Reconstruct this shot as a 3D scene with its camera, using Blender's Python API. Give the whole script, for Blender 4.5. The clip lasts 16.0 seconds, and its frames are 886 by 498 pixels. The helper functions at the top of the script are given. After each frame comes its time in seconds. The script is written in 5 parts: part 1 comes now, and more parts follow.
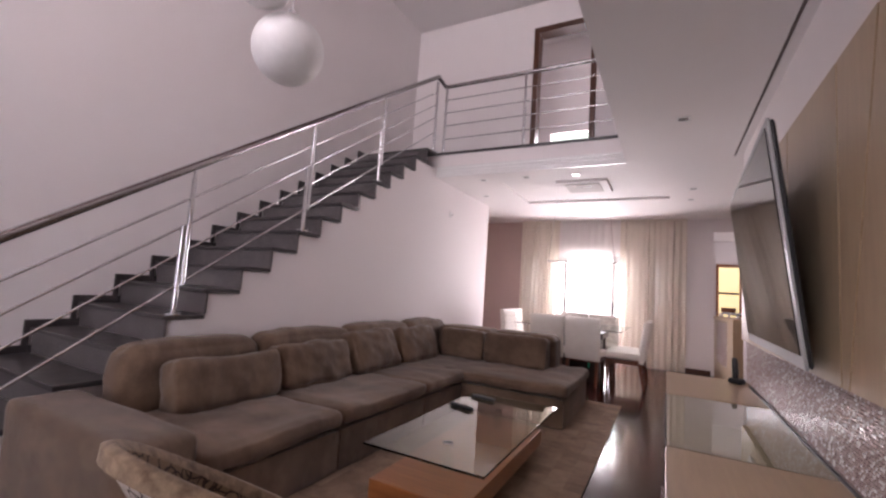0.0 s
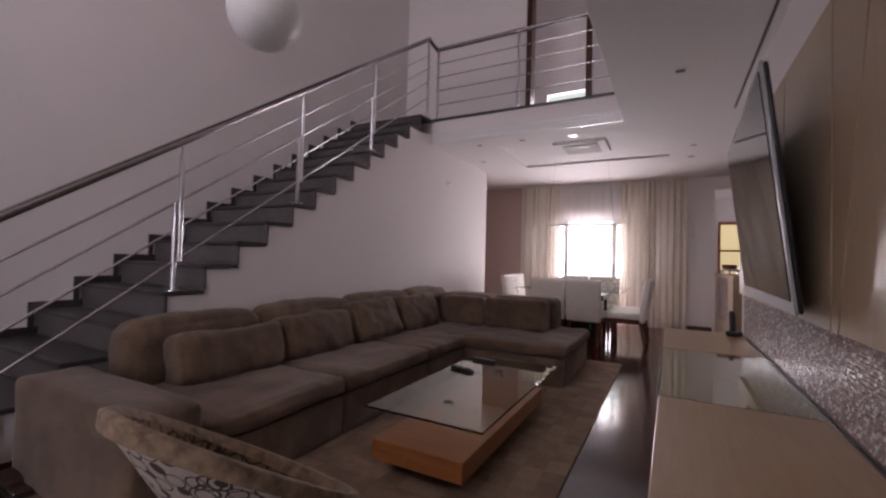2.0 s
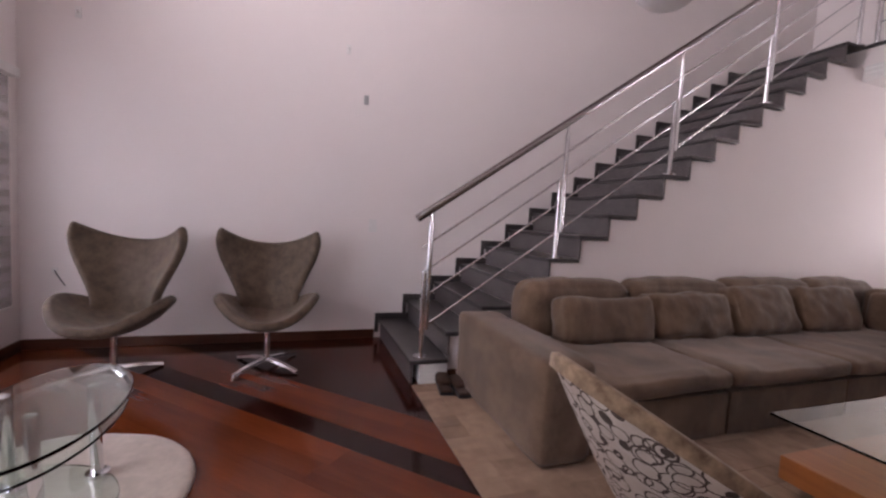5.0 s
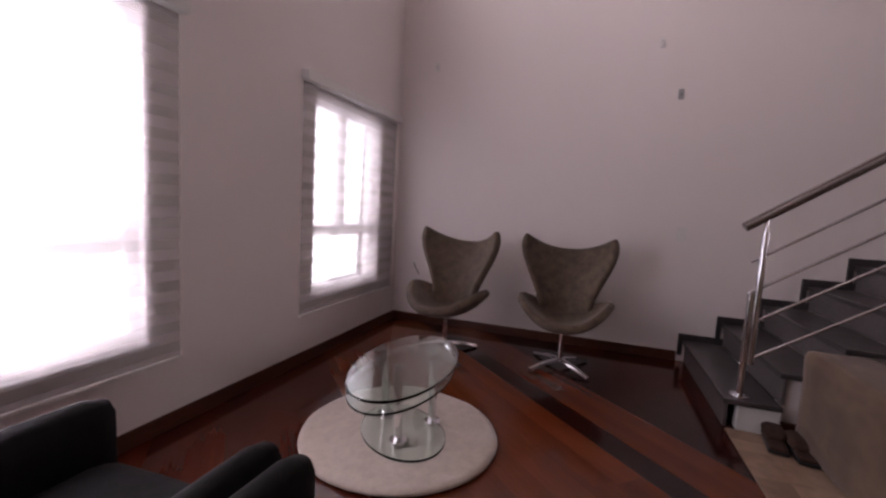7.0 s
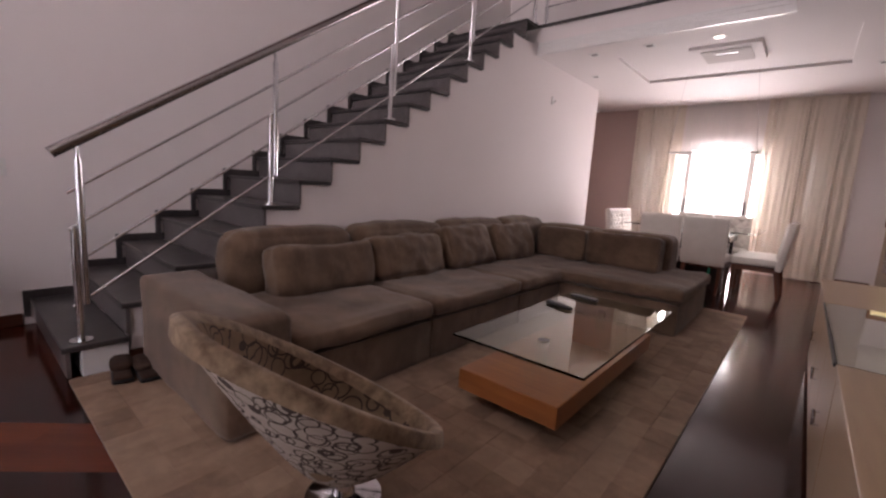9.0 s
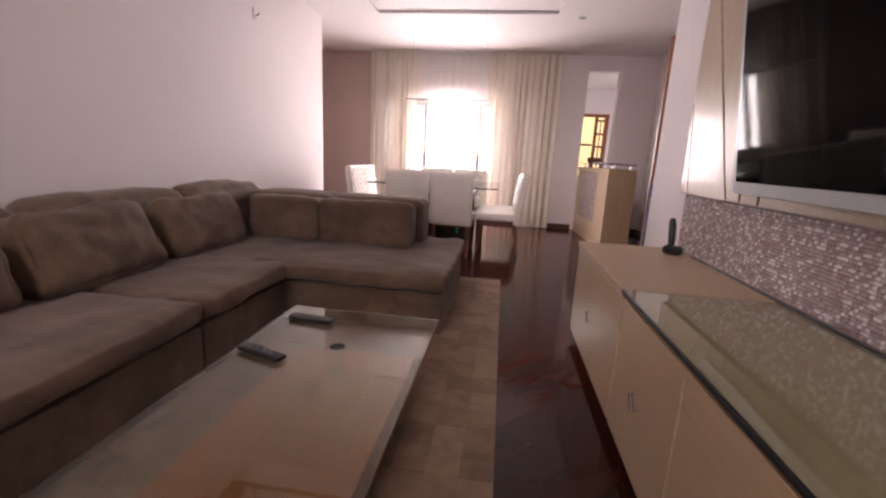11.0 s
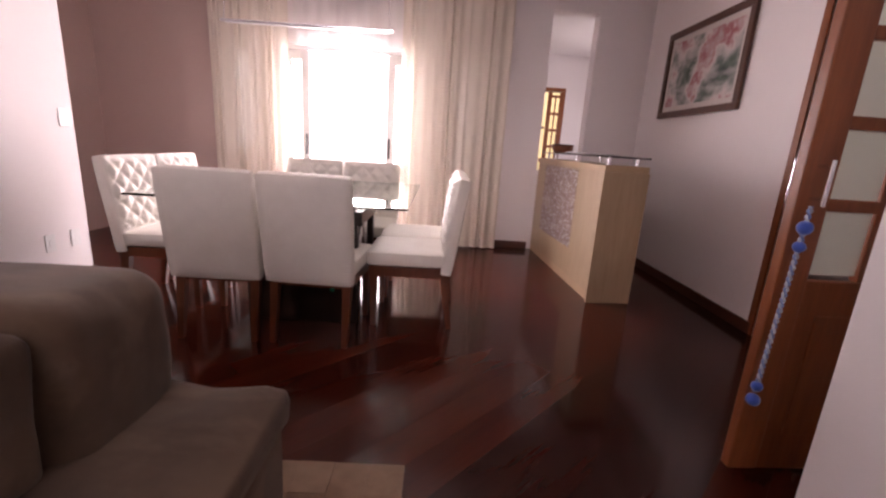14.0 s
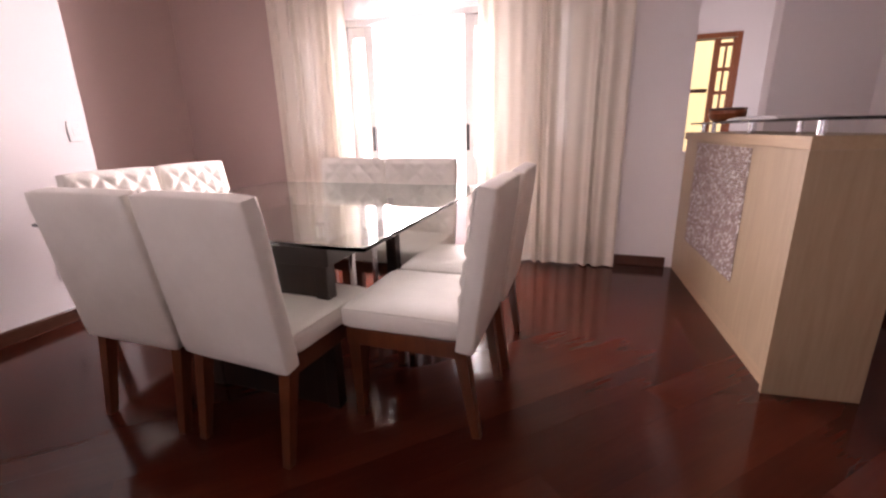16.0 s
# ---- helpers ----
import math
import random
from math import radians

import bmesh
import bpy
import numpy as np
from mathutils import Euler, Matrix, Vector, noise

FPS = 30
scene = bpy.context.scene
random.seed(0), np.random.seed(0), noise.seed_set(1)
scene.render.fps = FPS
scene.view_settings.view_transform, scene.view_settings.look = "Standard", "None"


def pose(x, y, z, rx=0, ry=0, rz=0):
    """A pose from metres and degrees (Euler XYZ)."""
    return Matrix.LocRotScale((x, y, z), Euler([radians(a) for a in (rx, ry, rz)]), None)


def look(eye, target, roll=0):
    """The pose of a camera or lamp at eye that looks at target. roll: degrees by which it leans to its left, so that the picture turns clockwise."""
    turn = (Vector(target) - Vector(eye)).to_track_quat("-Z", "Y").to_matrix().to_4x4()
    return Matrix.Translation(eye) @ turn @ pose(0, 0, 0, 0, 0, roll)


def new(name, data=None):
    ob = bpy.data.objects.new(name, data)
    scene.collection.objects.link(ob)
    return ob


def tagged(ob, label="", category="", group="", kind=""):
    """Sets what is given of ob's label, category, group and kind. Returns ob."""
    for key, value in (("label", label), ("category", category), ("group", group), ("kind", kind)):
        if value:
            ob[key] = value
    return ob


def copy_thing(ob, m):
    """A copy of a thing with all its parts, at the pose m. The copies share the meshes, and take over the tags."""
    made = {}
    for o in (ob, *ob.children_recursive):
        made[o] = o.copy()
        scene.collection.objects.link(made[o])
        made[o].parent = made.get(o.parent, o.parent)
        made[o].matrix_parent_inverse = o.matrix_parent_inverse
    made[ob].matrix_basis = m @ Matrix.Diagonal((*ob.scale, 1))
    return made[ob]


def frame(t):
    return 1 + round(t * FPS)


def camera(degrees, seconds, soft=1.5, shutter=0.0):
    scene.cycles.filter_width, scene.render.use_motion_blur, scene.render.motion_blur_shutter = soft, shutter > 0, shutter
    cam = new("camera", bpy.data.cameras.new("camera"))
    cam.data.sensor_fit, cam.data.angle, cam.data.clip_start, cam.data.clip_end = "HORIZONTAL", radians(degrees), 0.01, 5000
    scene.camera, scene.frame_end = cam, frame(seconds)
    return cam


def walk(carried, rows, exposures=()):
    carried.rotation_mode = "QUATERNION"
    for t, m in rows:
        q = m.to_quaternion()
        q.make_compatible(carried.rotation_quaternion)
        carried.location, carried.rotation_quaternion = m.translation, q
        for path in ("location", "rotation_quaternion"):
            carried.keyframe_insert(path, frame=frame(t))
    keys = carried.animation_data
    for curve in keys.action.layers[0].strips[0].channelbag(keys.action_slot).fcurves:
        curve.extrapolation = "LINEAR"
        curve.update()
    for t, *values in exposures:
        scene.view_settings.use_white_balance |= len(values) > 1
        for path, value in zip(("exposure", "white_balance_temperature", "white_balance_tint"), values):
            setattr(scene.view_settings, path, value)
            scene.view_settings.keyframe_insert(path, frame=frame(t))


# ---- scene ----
cam = camera(92.7, 16.0, soft=2.4)
PATH = [
    (0, (4.036, -0.584, 1.198), (3.096, 1.171, 1.382), 3.9),
    (0.5, (4.064, -0.593, 1.294), (3.152, 1.106, 1.826), 3.0),
    (1, (4.087, -0.587, 1.296), (3.189, 1.098, 1.891), 2.1),
    (1.5, (4.09, -0.563, 1.232), (3.161, 1.182, 1.54), 1.7),
    (2, (4.081, -0.548, 1.165), (3.131, 1.211, 1.211), 1.5),
    (2.5, (4.066, -0.548, 1.16), (3.06, 1.181, 1.153), 1.7),
    (3, (4.057, -0.568, 1.162), (2.949, 1.095, 1.088), 1.9),
    (3.5, (4.029, -0.572, 1.154), (2.811, 1.01, 1.041), 2.3),
    (4, (3.985, -0.603, 1.154), (2.57, 0.804, 1.019), 2.7),
    (4.5, (3.931, -0.656, 1.163), (2.268, 0.445, 1.022), 2.9),
    (5, (3.898, -0.759, 1.153), (2.012, -0.109, 1.009), 3.3),
    (5.2, (3.898, -0.762, 1.167), (1.958, -0.303, 1.014), 3.1),
    (6.4, (3.9, -0.78, 1.158), (2.046, -1.529, 0.968), 3.1),
    (7.3, (3.91, -0.797, 1.146), (1.973, -1.26, 0.953), 3.2),
    (7.5, (3.92, -0.812, 1.132), (1.937, -0.988, 0.943), 3.3),
    (8, (3.92, -0.618, 1.112), (1.978, -0.168, 0.932), 3.8),
    (8.5, (3.953, -0.513, 1.107), (2.267, 0.535, 0.86), 4.7),
    (9, (3.907, -0.329, 1.095), (2.627, 1.179, 0.803), 3.5),
    (9.5, (3.798, -0.064, 1.098), (3.078, 1.785, 0.843), 0.6),
    (9.7, (3.772, 0.03, 1.1), (3.185, 1.92, 0.807), 0.5),
    (11.8, (3.464, 1.646, 1.069), (3.369, 3.598, 0.641), 2.4),
    (12, (3.461, 1.803, 1.073), (3.434, 3.757, 0.65), 1.8),
    (12.5, (3.478, 2.224, 1.074), (3.518, 4.179, 0.654), 1.4),
    (13, (3.499, 2.626, 1.094), (3.511, 4.581, 0.675), 2.5),
    (13.5, (3.546, 3.039, 1.112), (3.735, 4.976, 0.65), 1.8),
    (14, (3.657, 3.468, 1.1), (3.7, 5.411, 0.627), 3.6),
    (14.5, (3.752, 3.851, 1.087), (3.835, 5.778, 0.556), 1.8),
    (15, (3.87, 4.167, 1.083), (3.793, 6.082, 0.512), 0.8),
    (15.5, (4.007, 4.423, 1.088), (3.629, 6.304, 0.522), -0.4),
    (16, (4.099, 4.636, 1.084), (3.471, 6.458, 0.548), -1.3),
]
walk(cam, [(t, look(eye, target, roll)) for t, eye, target, roll in PATH],
     exposures=[(0.0, 0.22, 6500, 22), (0.5, 0.22, 6500, 22), (1.0, -0.06, 6500, 22), (2.0, -0.64, 6450, 22), (3.5, -0.52, 6500, 23), (4.5, -0.03, 6550, 23), (5.0, 0.24, 6550, 22), (7.5, -0.6, 6850, 28), (9.5, 0.0, 6850, 23), (12.0, 0.3, 6950, 25), (14.5, 0.2, 6900, 29), (16.0, 0.34, 6850, 27)])

# ---- world and light ----
world = bpy.data.worlds.new("world")
scene.world = world
world.use_nodes = True
wn = world.node_tree
sky = wn.nodes.new("ShaderNodeTexSky")
sky.sky_type, sky.sun_disc = "NISHITA", False
sky.sun_elevation, sky.sun_rotation = radians(50), radians(20)
wn.links.new(sky.outputs[0], wn.nodes["Background"].inputs[0])
wn.nodes["Background"].inputs[1].default_value = 0.15


def area_lamp(name, place, target, w, h, watts, colour=(1, 1, 1)):
    data = bpy.data.lights.new(name, "AREA")
    data.shape, data.size, data.size_y, data.energy, data.color = "RECTANGLE", w, h, watts, colour
    ob = new(name, data)
    ob.matrix_world = look(place, target)
    return ob


DAY = (1.0, 0.96, 0.97)
COOL = (0.90, 0.92, 1.0)
area_lamp("daylight_terrace_door", (2.64, 8.50, 1.02), (2.64, 0, 0.6), 1.35, 1.8, 158, DAY)
area_lamp("daylight_corner_window", (0.88, -2.88, 1.2), (1.2, 4, 1.0), 0.9, 1.4, 14, COOL)
area_lamp("daylight_side_window", (3.07, -2.88, 1.22), (1.4, 0, 1.05), 0.9, 1.4, 60, COOL)
# added fill for the tall void, behind a high opening out of view
area_lamp("fill_high_void", (1.8, -2.88, 4.6), (1.4, 4, 7.0), 2.0, 1.9, 92, DAY)
# added fill that brightens the kitchen from an unseen side opening
area_lamp("fill_kitchen_side", (6.86, 9.9, 1.6), (4.0, 9.9, 1.5), 1.3, 1.1, 27, DAY)
area_lamp("daylight_upper_door", (2.7, 7.02, 3.78), (2.5, 0, 4.6), 1.1, 0.7, 24, DAY)


# ---- materials ----
class Nodes:
    """A small builder for node materials."""

    def __init__(self, name, rough=0.6, metal=0.0):
        self.m = bpy.data.materials.new(name)
        self.m.use_nodes = True
        self.t = self.m.node_tree
        self.b = self.t.nodes["Principled BSDF"]
        self.b.inputs["Roughness"].default_value = rough
        self.b.inputs["Metallic"].default_value = metal

    def node(self, kind, **values):
        n = self.t.nodes.new(kind)
        for key, value in values.items():
            n.inputs[key.replace("_", " ")].default_value = value
        return n

    def link(self, a, b):
        self.t.links.new(a, b)

    def coords(self, scale=(1, 1, 1), turn=0.0, space="Object"):
        c = self.t.nodes.new("ShaderNodeTexCoord")
        m = self.t.nodes.new("ShaderNodeMapping")
        m.inputs["Scale"].default_value = scale
        m.inputs["Rotation"].default_value = (0, 0, radians(turn))
        if space == "World":
            g = self.t.nodes.new("ShaderNodeNewGeometry")
            self.link(g.outputs["Position"], m.inputs[0])
        else:
            self.link(c.outputs[space], m.inputs[0])
        return m.outputs[0]

    def noise(self, vec, scale, detail=4, rough=0.55):
        n = self.node("ShaderNodeTexNoise", Scale=scale, Detail=detail, Roughness=rough)
        self.link(vec, n.inputs["Vector"])
        return n.outputs["Fac"]

    def ramp(self, fac, stops):
        r = self.t.nodes.new("ShaderNodeValToRGB")
        while len(r.color_ramp.elements) < len(stops):
            r.color_ramp.elements.new(0.5)
        for e, (at, c) in zip(r.color_ramp.elements, stops):
            e.position, e.color = at, (*c, 1)
        self.link(fac, r.inputs[0])
        return r.outputs[0]

    def mix(self, fac, a, b, blend="MIX"):
        n = self.t.nodes.new("ShaderNodeMix")
        n.data_type, n.blend_type = "RGBA", blend
        for sock, v in ((n.inputs[0], fac), (n.inputs[6], a), (n.inputs[7], b)):
            if isinstance(v, (int, float)):
                sock.default_value = v
            elif isinstance(v, tuple):
                sock.default_value = (*v, 1)
            else:
                self.link(v, sock)
        return n.outputs[2]

    def colour(self, c):
        if isinstance(c, tuple):
            self.b.inputs["Base Color"].default_value = (*c, 1)
        else:
            self.link(c, self.b.inputs["Base Color"])
        return self

    def rough(self, fac, low, high):
        n = self.node("ShaderNodeMapRange")
        n.inputs["To Min"].default_value, n.inputs["To Max"].default_value = low, high
        self.link(fac, n.inputs["Value"])
        self.link(n.outputs[0], self.b.inputs["Roughness"])
        return self

    def bump(self, fac, strength, distance=0.01):
        n = self.node("ShaderNodeBump", Strength=strength, Distance=distance)
        self.link(fac, n.inputs["Height"])
        self.link(n.outputs[0], self.b.inputs["Normal"])
        return self


def paint(name, c, rough=0.75):
    k = Nodes(name, rough)
    v = k.coords(space="World")
    big, fine = k.noise(v, 0.9, 3), k.noise(v, 160, 2)
    d = tuple(x * 0.94 for x in c)
    return k.colour(k.mix(big, d, c)).bump(fine, 0.06, 0.004).m


def wood(name, dark, light, along=(1, 14, 14), rough=0.35, coat=0.0, scale=3.0, bump=0.08):
    k = Nodes(name, rough)
    v = k.coords(along)
    grain, big = k.noise(v, scale, 6, 0.6), k.noise(k.coords((1, 1, 1)), 2.0, 3)
    c = k.ramp(grain, [(0.25, dark), (0.75, light)])
    k.colour(k.mix(k.ramp(big, [(0.3, (0, 0, 0)), (0.7, (0.35, 0.35, 0.35))]), c, dark))
    k.b.inputs["Coat Weight"].default_value = coat
    return k.rough(grain, rough * 0.8, rough * 1.25).bump(grain, bump, 0.004).m


def fabric(name, dark, light, scale=900, rough=0.92, sheen=0.4, patches=3.0):
    k = Nodes(name, rough)
    v = k.coords()
    weave, big = k.noise(v, scale, 2), k.noise(v, patches, 5, 0.62)
    k.colour(k.mix(k.ramp(big, [(0.3, (0, 0, 0)), (0.72, (1, 1, 1))]), dark, light))
    k.b.inputs["Sheen Weight"].default_value = sheen
    k.b.inputs["Sheen Roughness"].default_value = 0.5
    return k.bump(weave, 0.25, 0.003).m


def suede(name, dark, mid, brushed):
    """Napped cloth: soft clouds of tone and paler patches where the nap is brushed over."""
    k = Nodes(name, 0.92)
    v = k.coords()
    cloud, stroke, weave = k.noise(v, 3.5, 5, 0.6), k.noise(k.coords((1.0, 2.6, 1.6)), 3.2, 4, 0.65), k.noise(v, 1200, 2)
    c = k.mix(k.ramp(cloud, [(0.3, (0, 0, 0)), (0.68, (1, 1, 1))]), dark, mid)
    k.colour(k.mix(k.ramp(stroke, [(0.48, (0, 0, 0)), (0.72, (0.40, 0.40, 0.40))]), c, brushed))
    k.b.inputs["Sheen Weight"].default_value = 0.22
    k.b.inputs["Sheen Roughness"].default_value = 0.5
    return k.bump(weave, 0.25, 0.003).m


def metal(name, c=(0.72, 0.72, 0.74), rough=0.16):
    k = Nodes(name, rough, 1.0)
    n = k.noise(k.coords(), 40, 3)
    return k.colour(c).rough(n, rough * 0.7, rough * 1.5).m


def plain(name, c, rough=0.5, spec=0.5):
    k = Nodes(name, rough)
    n = k.noise(k.coords(), 30, 3)
    k.b.inputs["Specular IOR Level"].default_value = spec
    return k.colour(k.mix(n, tuple(x * 0.88 for x in c), c)).rough(n, rough * 0.85, min(1, rough * 1.15)).m


def clear_glass(name, tint=(0.93, 0.97, 0.95), rough=0.0):
    k = Nodes(name, rough)
    k.colour(tint)
    k.b.inputs["Transmission Weight"].default_value = 1.0
    k.b.inputs["IOR"].default_value = 1.45
    return k.m


def floor_wood(name, stops):
    """Red hardwood boards, each of its own tone, under worn gloss varnish."""
    k = Nodes(name, 0.16)
    v = k.coords(space="World")
    tone = k.t.nodes.new("ShaderNodeObjectInfo").outputs["Random"]
    grain, cloud = k.noise(k.coords((1.3, 26, 1)), 2.2, 5, 0.55), k.noise(k.coords((0.8, 5, 1)), 1.6, 3)
    c = k.ramp(tone, stops)
    c = k.mix(1.0, c, k.ramp(grain, [(0.3, (0.90, 0.89, 0.88)), (0.7, (1.06, 1.05, 1.04))]), "MULTIPLY")
    c = k.mix(1.0, c, k.ramp(cloud, [(0.3, (0.82, 0.80, 0.78)), (0.7, (1.15, 1.15, 1.15))]), "MULTIPLY")
    k.colour(c)
    k.b.inputs["Specular IOR Level"].default_value = 0.29
    k.rough(k.noise(v, 3.5, 4), 0.10, 0.15)
    return k.bump(k.noise(v, 1.1, 2), 0.006, 0.01).m


def granite(name, gain):
    k = Nodes(name, 0.3)
    v = k.coords()
    fine, big = k.noise(v, 170, 4, 0.7), k.noise(v, 9, 4)
    def shade(v_):
        return (v_ * gain, v_ * 0.88 * gain, v_ * 0.90 * gain)

    c = k.ramp(fine, [(0.35, shade(0.022)), (0.55, shade(0.058)), (0.72, shade(0.14))])
    return k.colour(k.mix(0.35, c, k.ramp(big, [(0.3, shade(0.036)), (0.7, shade(0.085))]))).rough(big, 0.25, 0.42).m


def swirl_fabric(name, ground_a, ground_b):
    """Cream cloth with drawn brown loops."""
    k = Nodes(name, 0.85)
    v = k.coords()
    warp = k.node("ShaderNodeTexNoise", Scale=9.0, Detail=1.0)
    k.link(v, warp.inputs["Vector"])
    moved = k.mix(0.025, v, warp.outputs["Color"], "ADD")
    lines = []
    for s, o, at, half in ((11.5, 0.0, 0.42, 0.030), (9.5, 3.7, 0.40, 0.026), (14.0, 7.9, 0.40, 0.034)):
        shift = k.node("ShaderNodeVectorMath")
        shift.inputs[1].default_value = (o, o * 1.3, o * 0.7)
        k.link(moved, shift.inputs[0])
        cell = k.node("ShaderNodeTexVoronoi", Scale=s, Randomness=0.9)
        k.link(shift.outputs[0], cell.inputs["Vector"])
        ring = k.node("ShaderNodeMath")
        ring.operation = "COMPARE"
        ring.inputs[1].default_value, ring.inputs[2].default_value = at, half
        k.link(cell.outputs["Distance"], ring.inputs[0])
        lines.append(ring.outputs[0])
    top = None
    for one in lines:
        if top is None:
            top = one
            continue
        both = k.node("ShaderNodeMath")
        both.operation = "MAXIMUM"
        k.link(top, both.inputs[0])
        k.link(one, both.inputs[1])
        top = both.outputs[0]
    base = k.ramp(k.noise(v, 14, 3), [(0.3, ground_a), (0.7, ground_b)])
    k.colour(k.mix(top, base, (0.055, 0.035, 0.026)))
    return k.bump(k.noise(v, 700, 2), 0.2, 0.003).m


def random_tint(name, stops, rough, bump_scale=300, bump=0.3, island=False, sheen=0.0, blotch=0.0):
    k = Nodes(name, rough)
    if island:
        g = k.t.nodes.new("ShaderNodeNewGeometry")
        r = g.outputs["Random Per Island"]
    else:
        r = k.t.nodes.new("ShaderNodeObjectInfo").outputs["Random"]
    v = k.coords(space="World")
    c = k.ramp(r, stops)
    if blotch:
        # pale and dark hair runs across the seams
        c = k.mix(k.ramp(k.noise(v, 5.5, 5, 0.65), [(0.42, (0, 0, 0)), (0.66, (blotch, blotch, blotch))]), c, tuple(min(1.0, x * 1.25) for x in stops[-1][1]))
    k.colour(k.mix(k.ramp(k.noise(v, 18, 4), [(0.35, (0, 0, 0)), (0.75, (0.3, 0.3, 0.3))]), c, tuple(x * 0.6 for x in stops[0][1])))
    k.b.inputs["Sheen Weight"].default_value = sheen
    return k.bump(k.noise(v, bump_scale, 3), bump, 0.004).m


def sheer(name, c=(0.86, 0.80, 0.72), clear=0.08, through_light=0.5):
    m = bpy.data.materials.new(name)
    m.use_nodes = True
    t = m.node_tree
    t.nodes.remove(t.nodes["Principled BSDF"])
    out = t.nodes["Material Output"]
    d, tr, cl = (t.nodes.new("ShaderNodeBsdf" + n) for n in ("Diffuse", "Translucent", "Transparent"))
    d.inputs[0].default_value = tr.inputs[0].default_value = (*c, 1)
    a, b = t.nodes.new("ShaderNodeMixShader"), t.nodes.new("ShaderNodeMixShader")
    a.inputs[0].default_value, b.inputs[0].default_value = through_light, clear
    t.links.new(d.outputs[0], a.inputs[1])
    t.links.new(tr.outputs[0], a.inputs[2])
    t.links.new(a.outputs[0], b.inputs[1])
    t.links.new(cl.outputs[0], b.inputs[2])
    t.links.new(b.outputs[0], out.inputs[0])
    return m


def glow(name, c, strength):
    m = bpy.data.materials.new(name)
    m.use_nodes = True
    b = m.node_tree.nodes["Principled BSDF"]
    b.inputs["Base Color"].default_value = (*c, 1)
    b.inputs["Emission Color"].default_value = (*c, 1)
    b.inputs["Emission Strength"].default_value = strength
    return m


def artwork():
    k = Nodes("abstract_print", 0.55)
    v = k.coords()
    a, b = k.noise(v, 3.6, 3), k.noise(k.coords((1.3, 0.8, 2)), 5, 2)
    c = k.ramp(a, [(0.32, (0.03, 0.06, 0.045)), (0.42, (0.12, 0.16, 0.13)), (0.48, (0.34, 0.33, 0.31)), (0.54, (0.60, 0.52, 0.50)), (0.60, (0.36, 0.10, 0.11)), (0.70, (0.45, 0.36, 0.35))])
    return k.colour(k.mix(k.ramp(b, [(0.45, (0, 0, 0)), (0.62, (0.45, 0.45, 0.45))]), c, (0.62, 0.56, 0.55))).m


WALL = paint("wall_paint", (0.83, 0.775, 0.77))
# browner and darker than WALL, for the dining side and corner
ROSE = paint("dusky_rose_wall", (0.50, 0.37, 0.335))
CEIL = paint("ceiling_paint", (0.83, 0.79, 0.78))
WHITE = plain("white_lacquer", (0.8, 0.79, 0.78), 0.35)
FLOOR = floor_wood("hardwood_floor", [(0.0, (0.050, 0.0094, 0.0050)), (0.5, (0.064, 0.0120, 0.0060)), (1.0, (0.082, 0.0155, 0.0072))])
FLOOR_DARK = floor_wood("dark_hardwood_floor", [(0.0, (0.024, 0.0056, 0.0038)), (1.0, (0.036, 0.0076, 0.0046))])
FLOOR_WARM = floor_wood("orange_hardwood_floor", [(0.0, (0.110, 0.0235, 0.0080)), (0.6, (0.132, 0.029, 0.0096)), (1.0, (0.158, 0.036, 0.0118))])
STONE = granite("dark_granite", 0.85)
# the treads' granite again, lightened for the light that the risers catch
RISER = granite("lit_riser_granite", 1.9)
STEEL = metal("polished_steel", (0.70, 0.70, 0.72), 0.14)
# steel darkened for dark reflections on the handrails and less glare on handles
RAIL = metal("darkened_rail_steel", (0.36, 0.34, 0.34), 0.22)
CHROME = metal("chrome", (0.8, 0.8, 0.82), 0.07)
SOFA = suede("taupe_suede", (0.072, 0.042, 0.025), (0.142, 0.087, 0.053), (0.262, 0.170, 0.108))
FELT = fabric("dark_brown_felt", (0.030, 0.014, 0.009), (0.055, 0.026, 0.016), 300, 0.95, 0.0)
# plaster coloured darker to carry the shadow inside the ceiling gap
GAP = plain("gap_shade_plaster", (0.26, 0.225, 0.22), 0.9, 0.1)
MAPLE = wood("pale_maple", (0.40, 0.275, 0.165), (0.51, 0.37, 0.235), (14, 1.2, 14), 0.38, 0.1)
MAPLE_UP = wood("pale_maple_upright", (0.36, 0.255, 0.155), (0.47, 0.35, 0.23), (14, 14, 1.2), 0.38, 0.1)
CHERRY = wood("orange_cherry", (0.30, 0.10, 0.028), (0.46, 0.17, 0.05), (1.2, 14, 14), 0.3, 0.2)
DARKWOOD = wood("dark_red_wood", (0.055, 0.018, 0.009), (0.11, 0.035, 0.016), (14, 14, 1.5), 0.33, 0.15)
BASEWOOD = wood("baseboard_wood", (0.06, 0.02, 0.011), (0.115, 0.037, 0.018), (1.2, 1.2, 14), 0.33, 0.15)
LEGWOOD = wood("chair_leg_wood", (0.086, 0.022, 0.008), (0.158, 0.043, 0.015), (14, 14, 1.5), 0.33, 0.15)
# dark base wood taken near black to hold the shade under the table
EBONY = wood("shade_darkened_wood", (0.012, 0.006, 0.005), (0.030, 0.014, 0.010), (14, 14, 1.5), 0.3, 0.15)
DOORWOOD = wood("door_wood", (0.18, 0.048, 0.015), (0.32, 0.094, 0.030), (14, 14, 1.4), 0.32, 0.15)
CEILWOOD = wood("roof_boards", (0.09, 0.026, 0.012), (0.17, 0.052, 0.022), (1.2, 14, 14), 0.45)
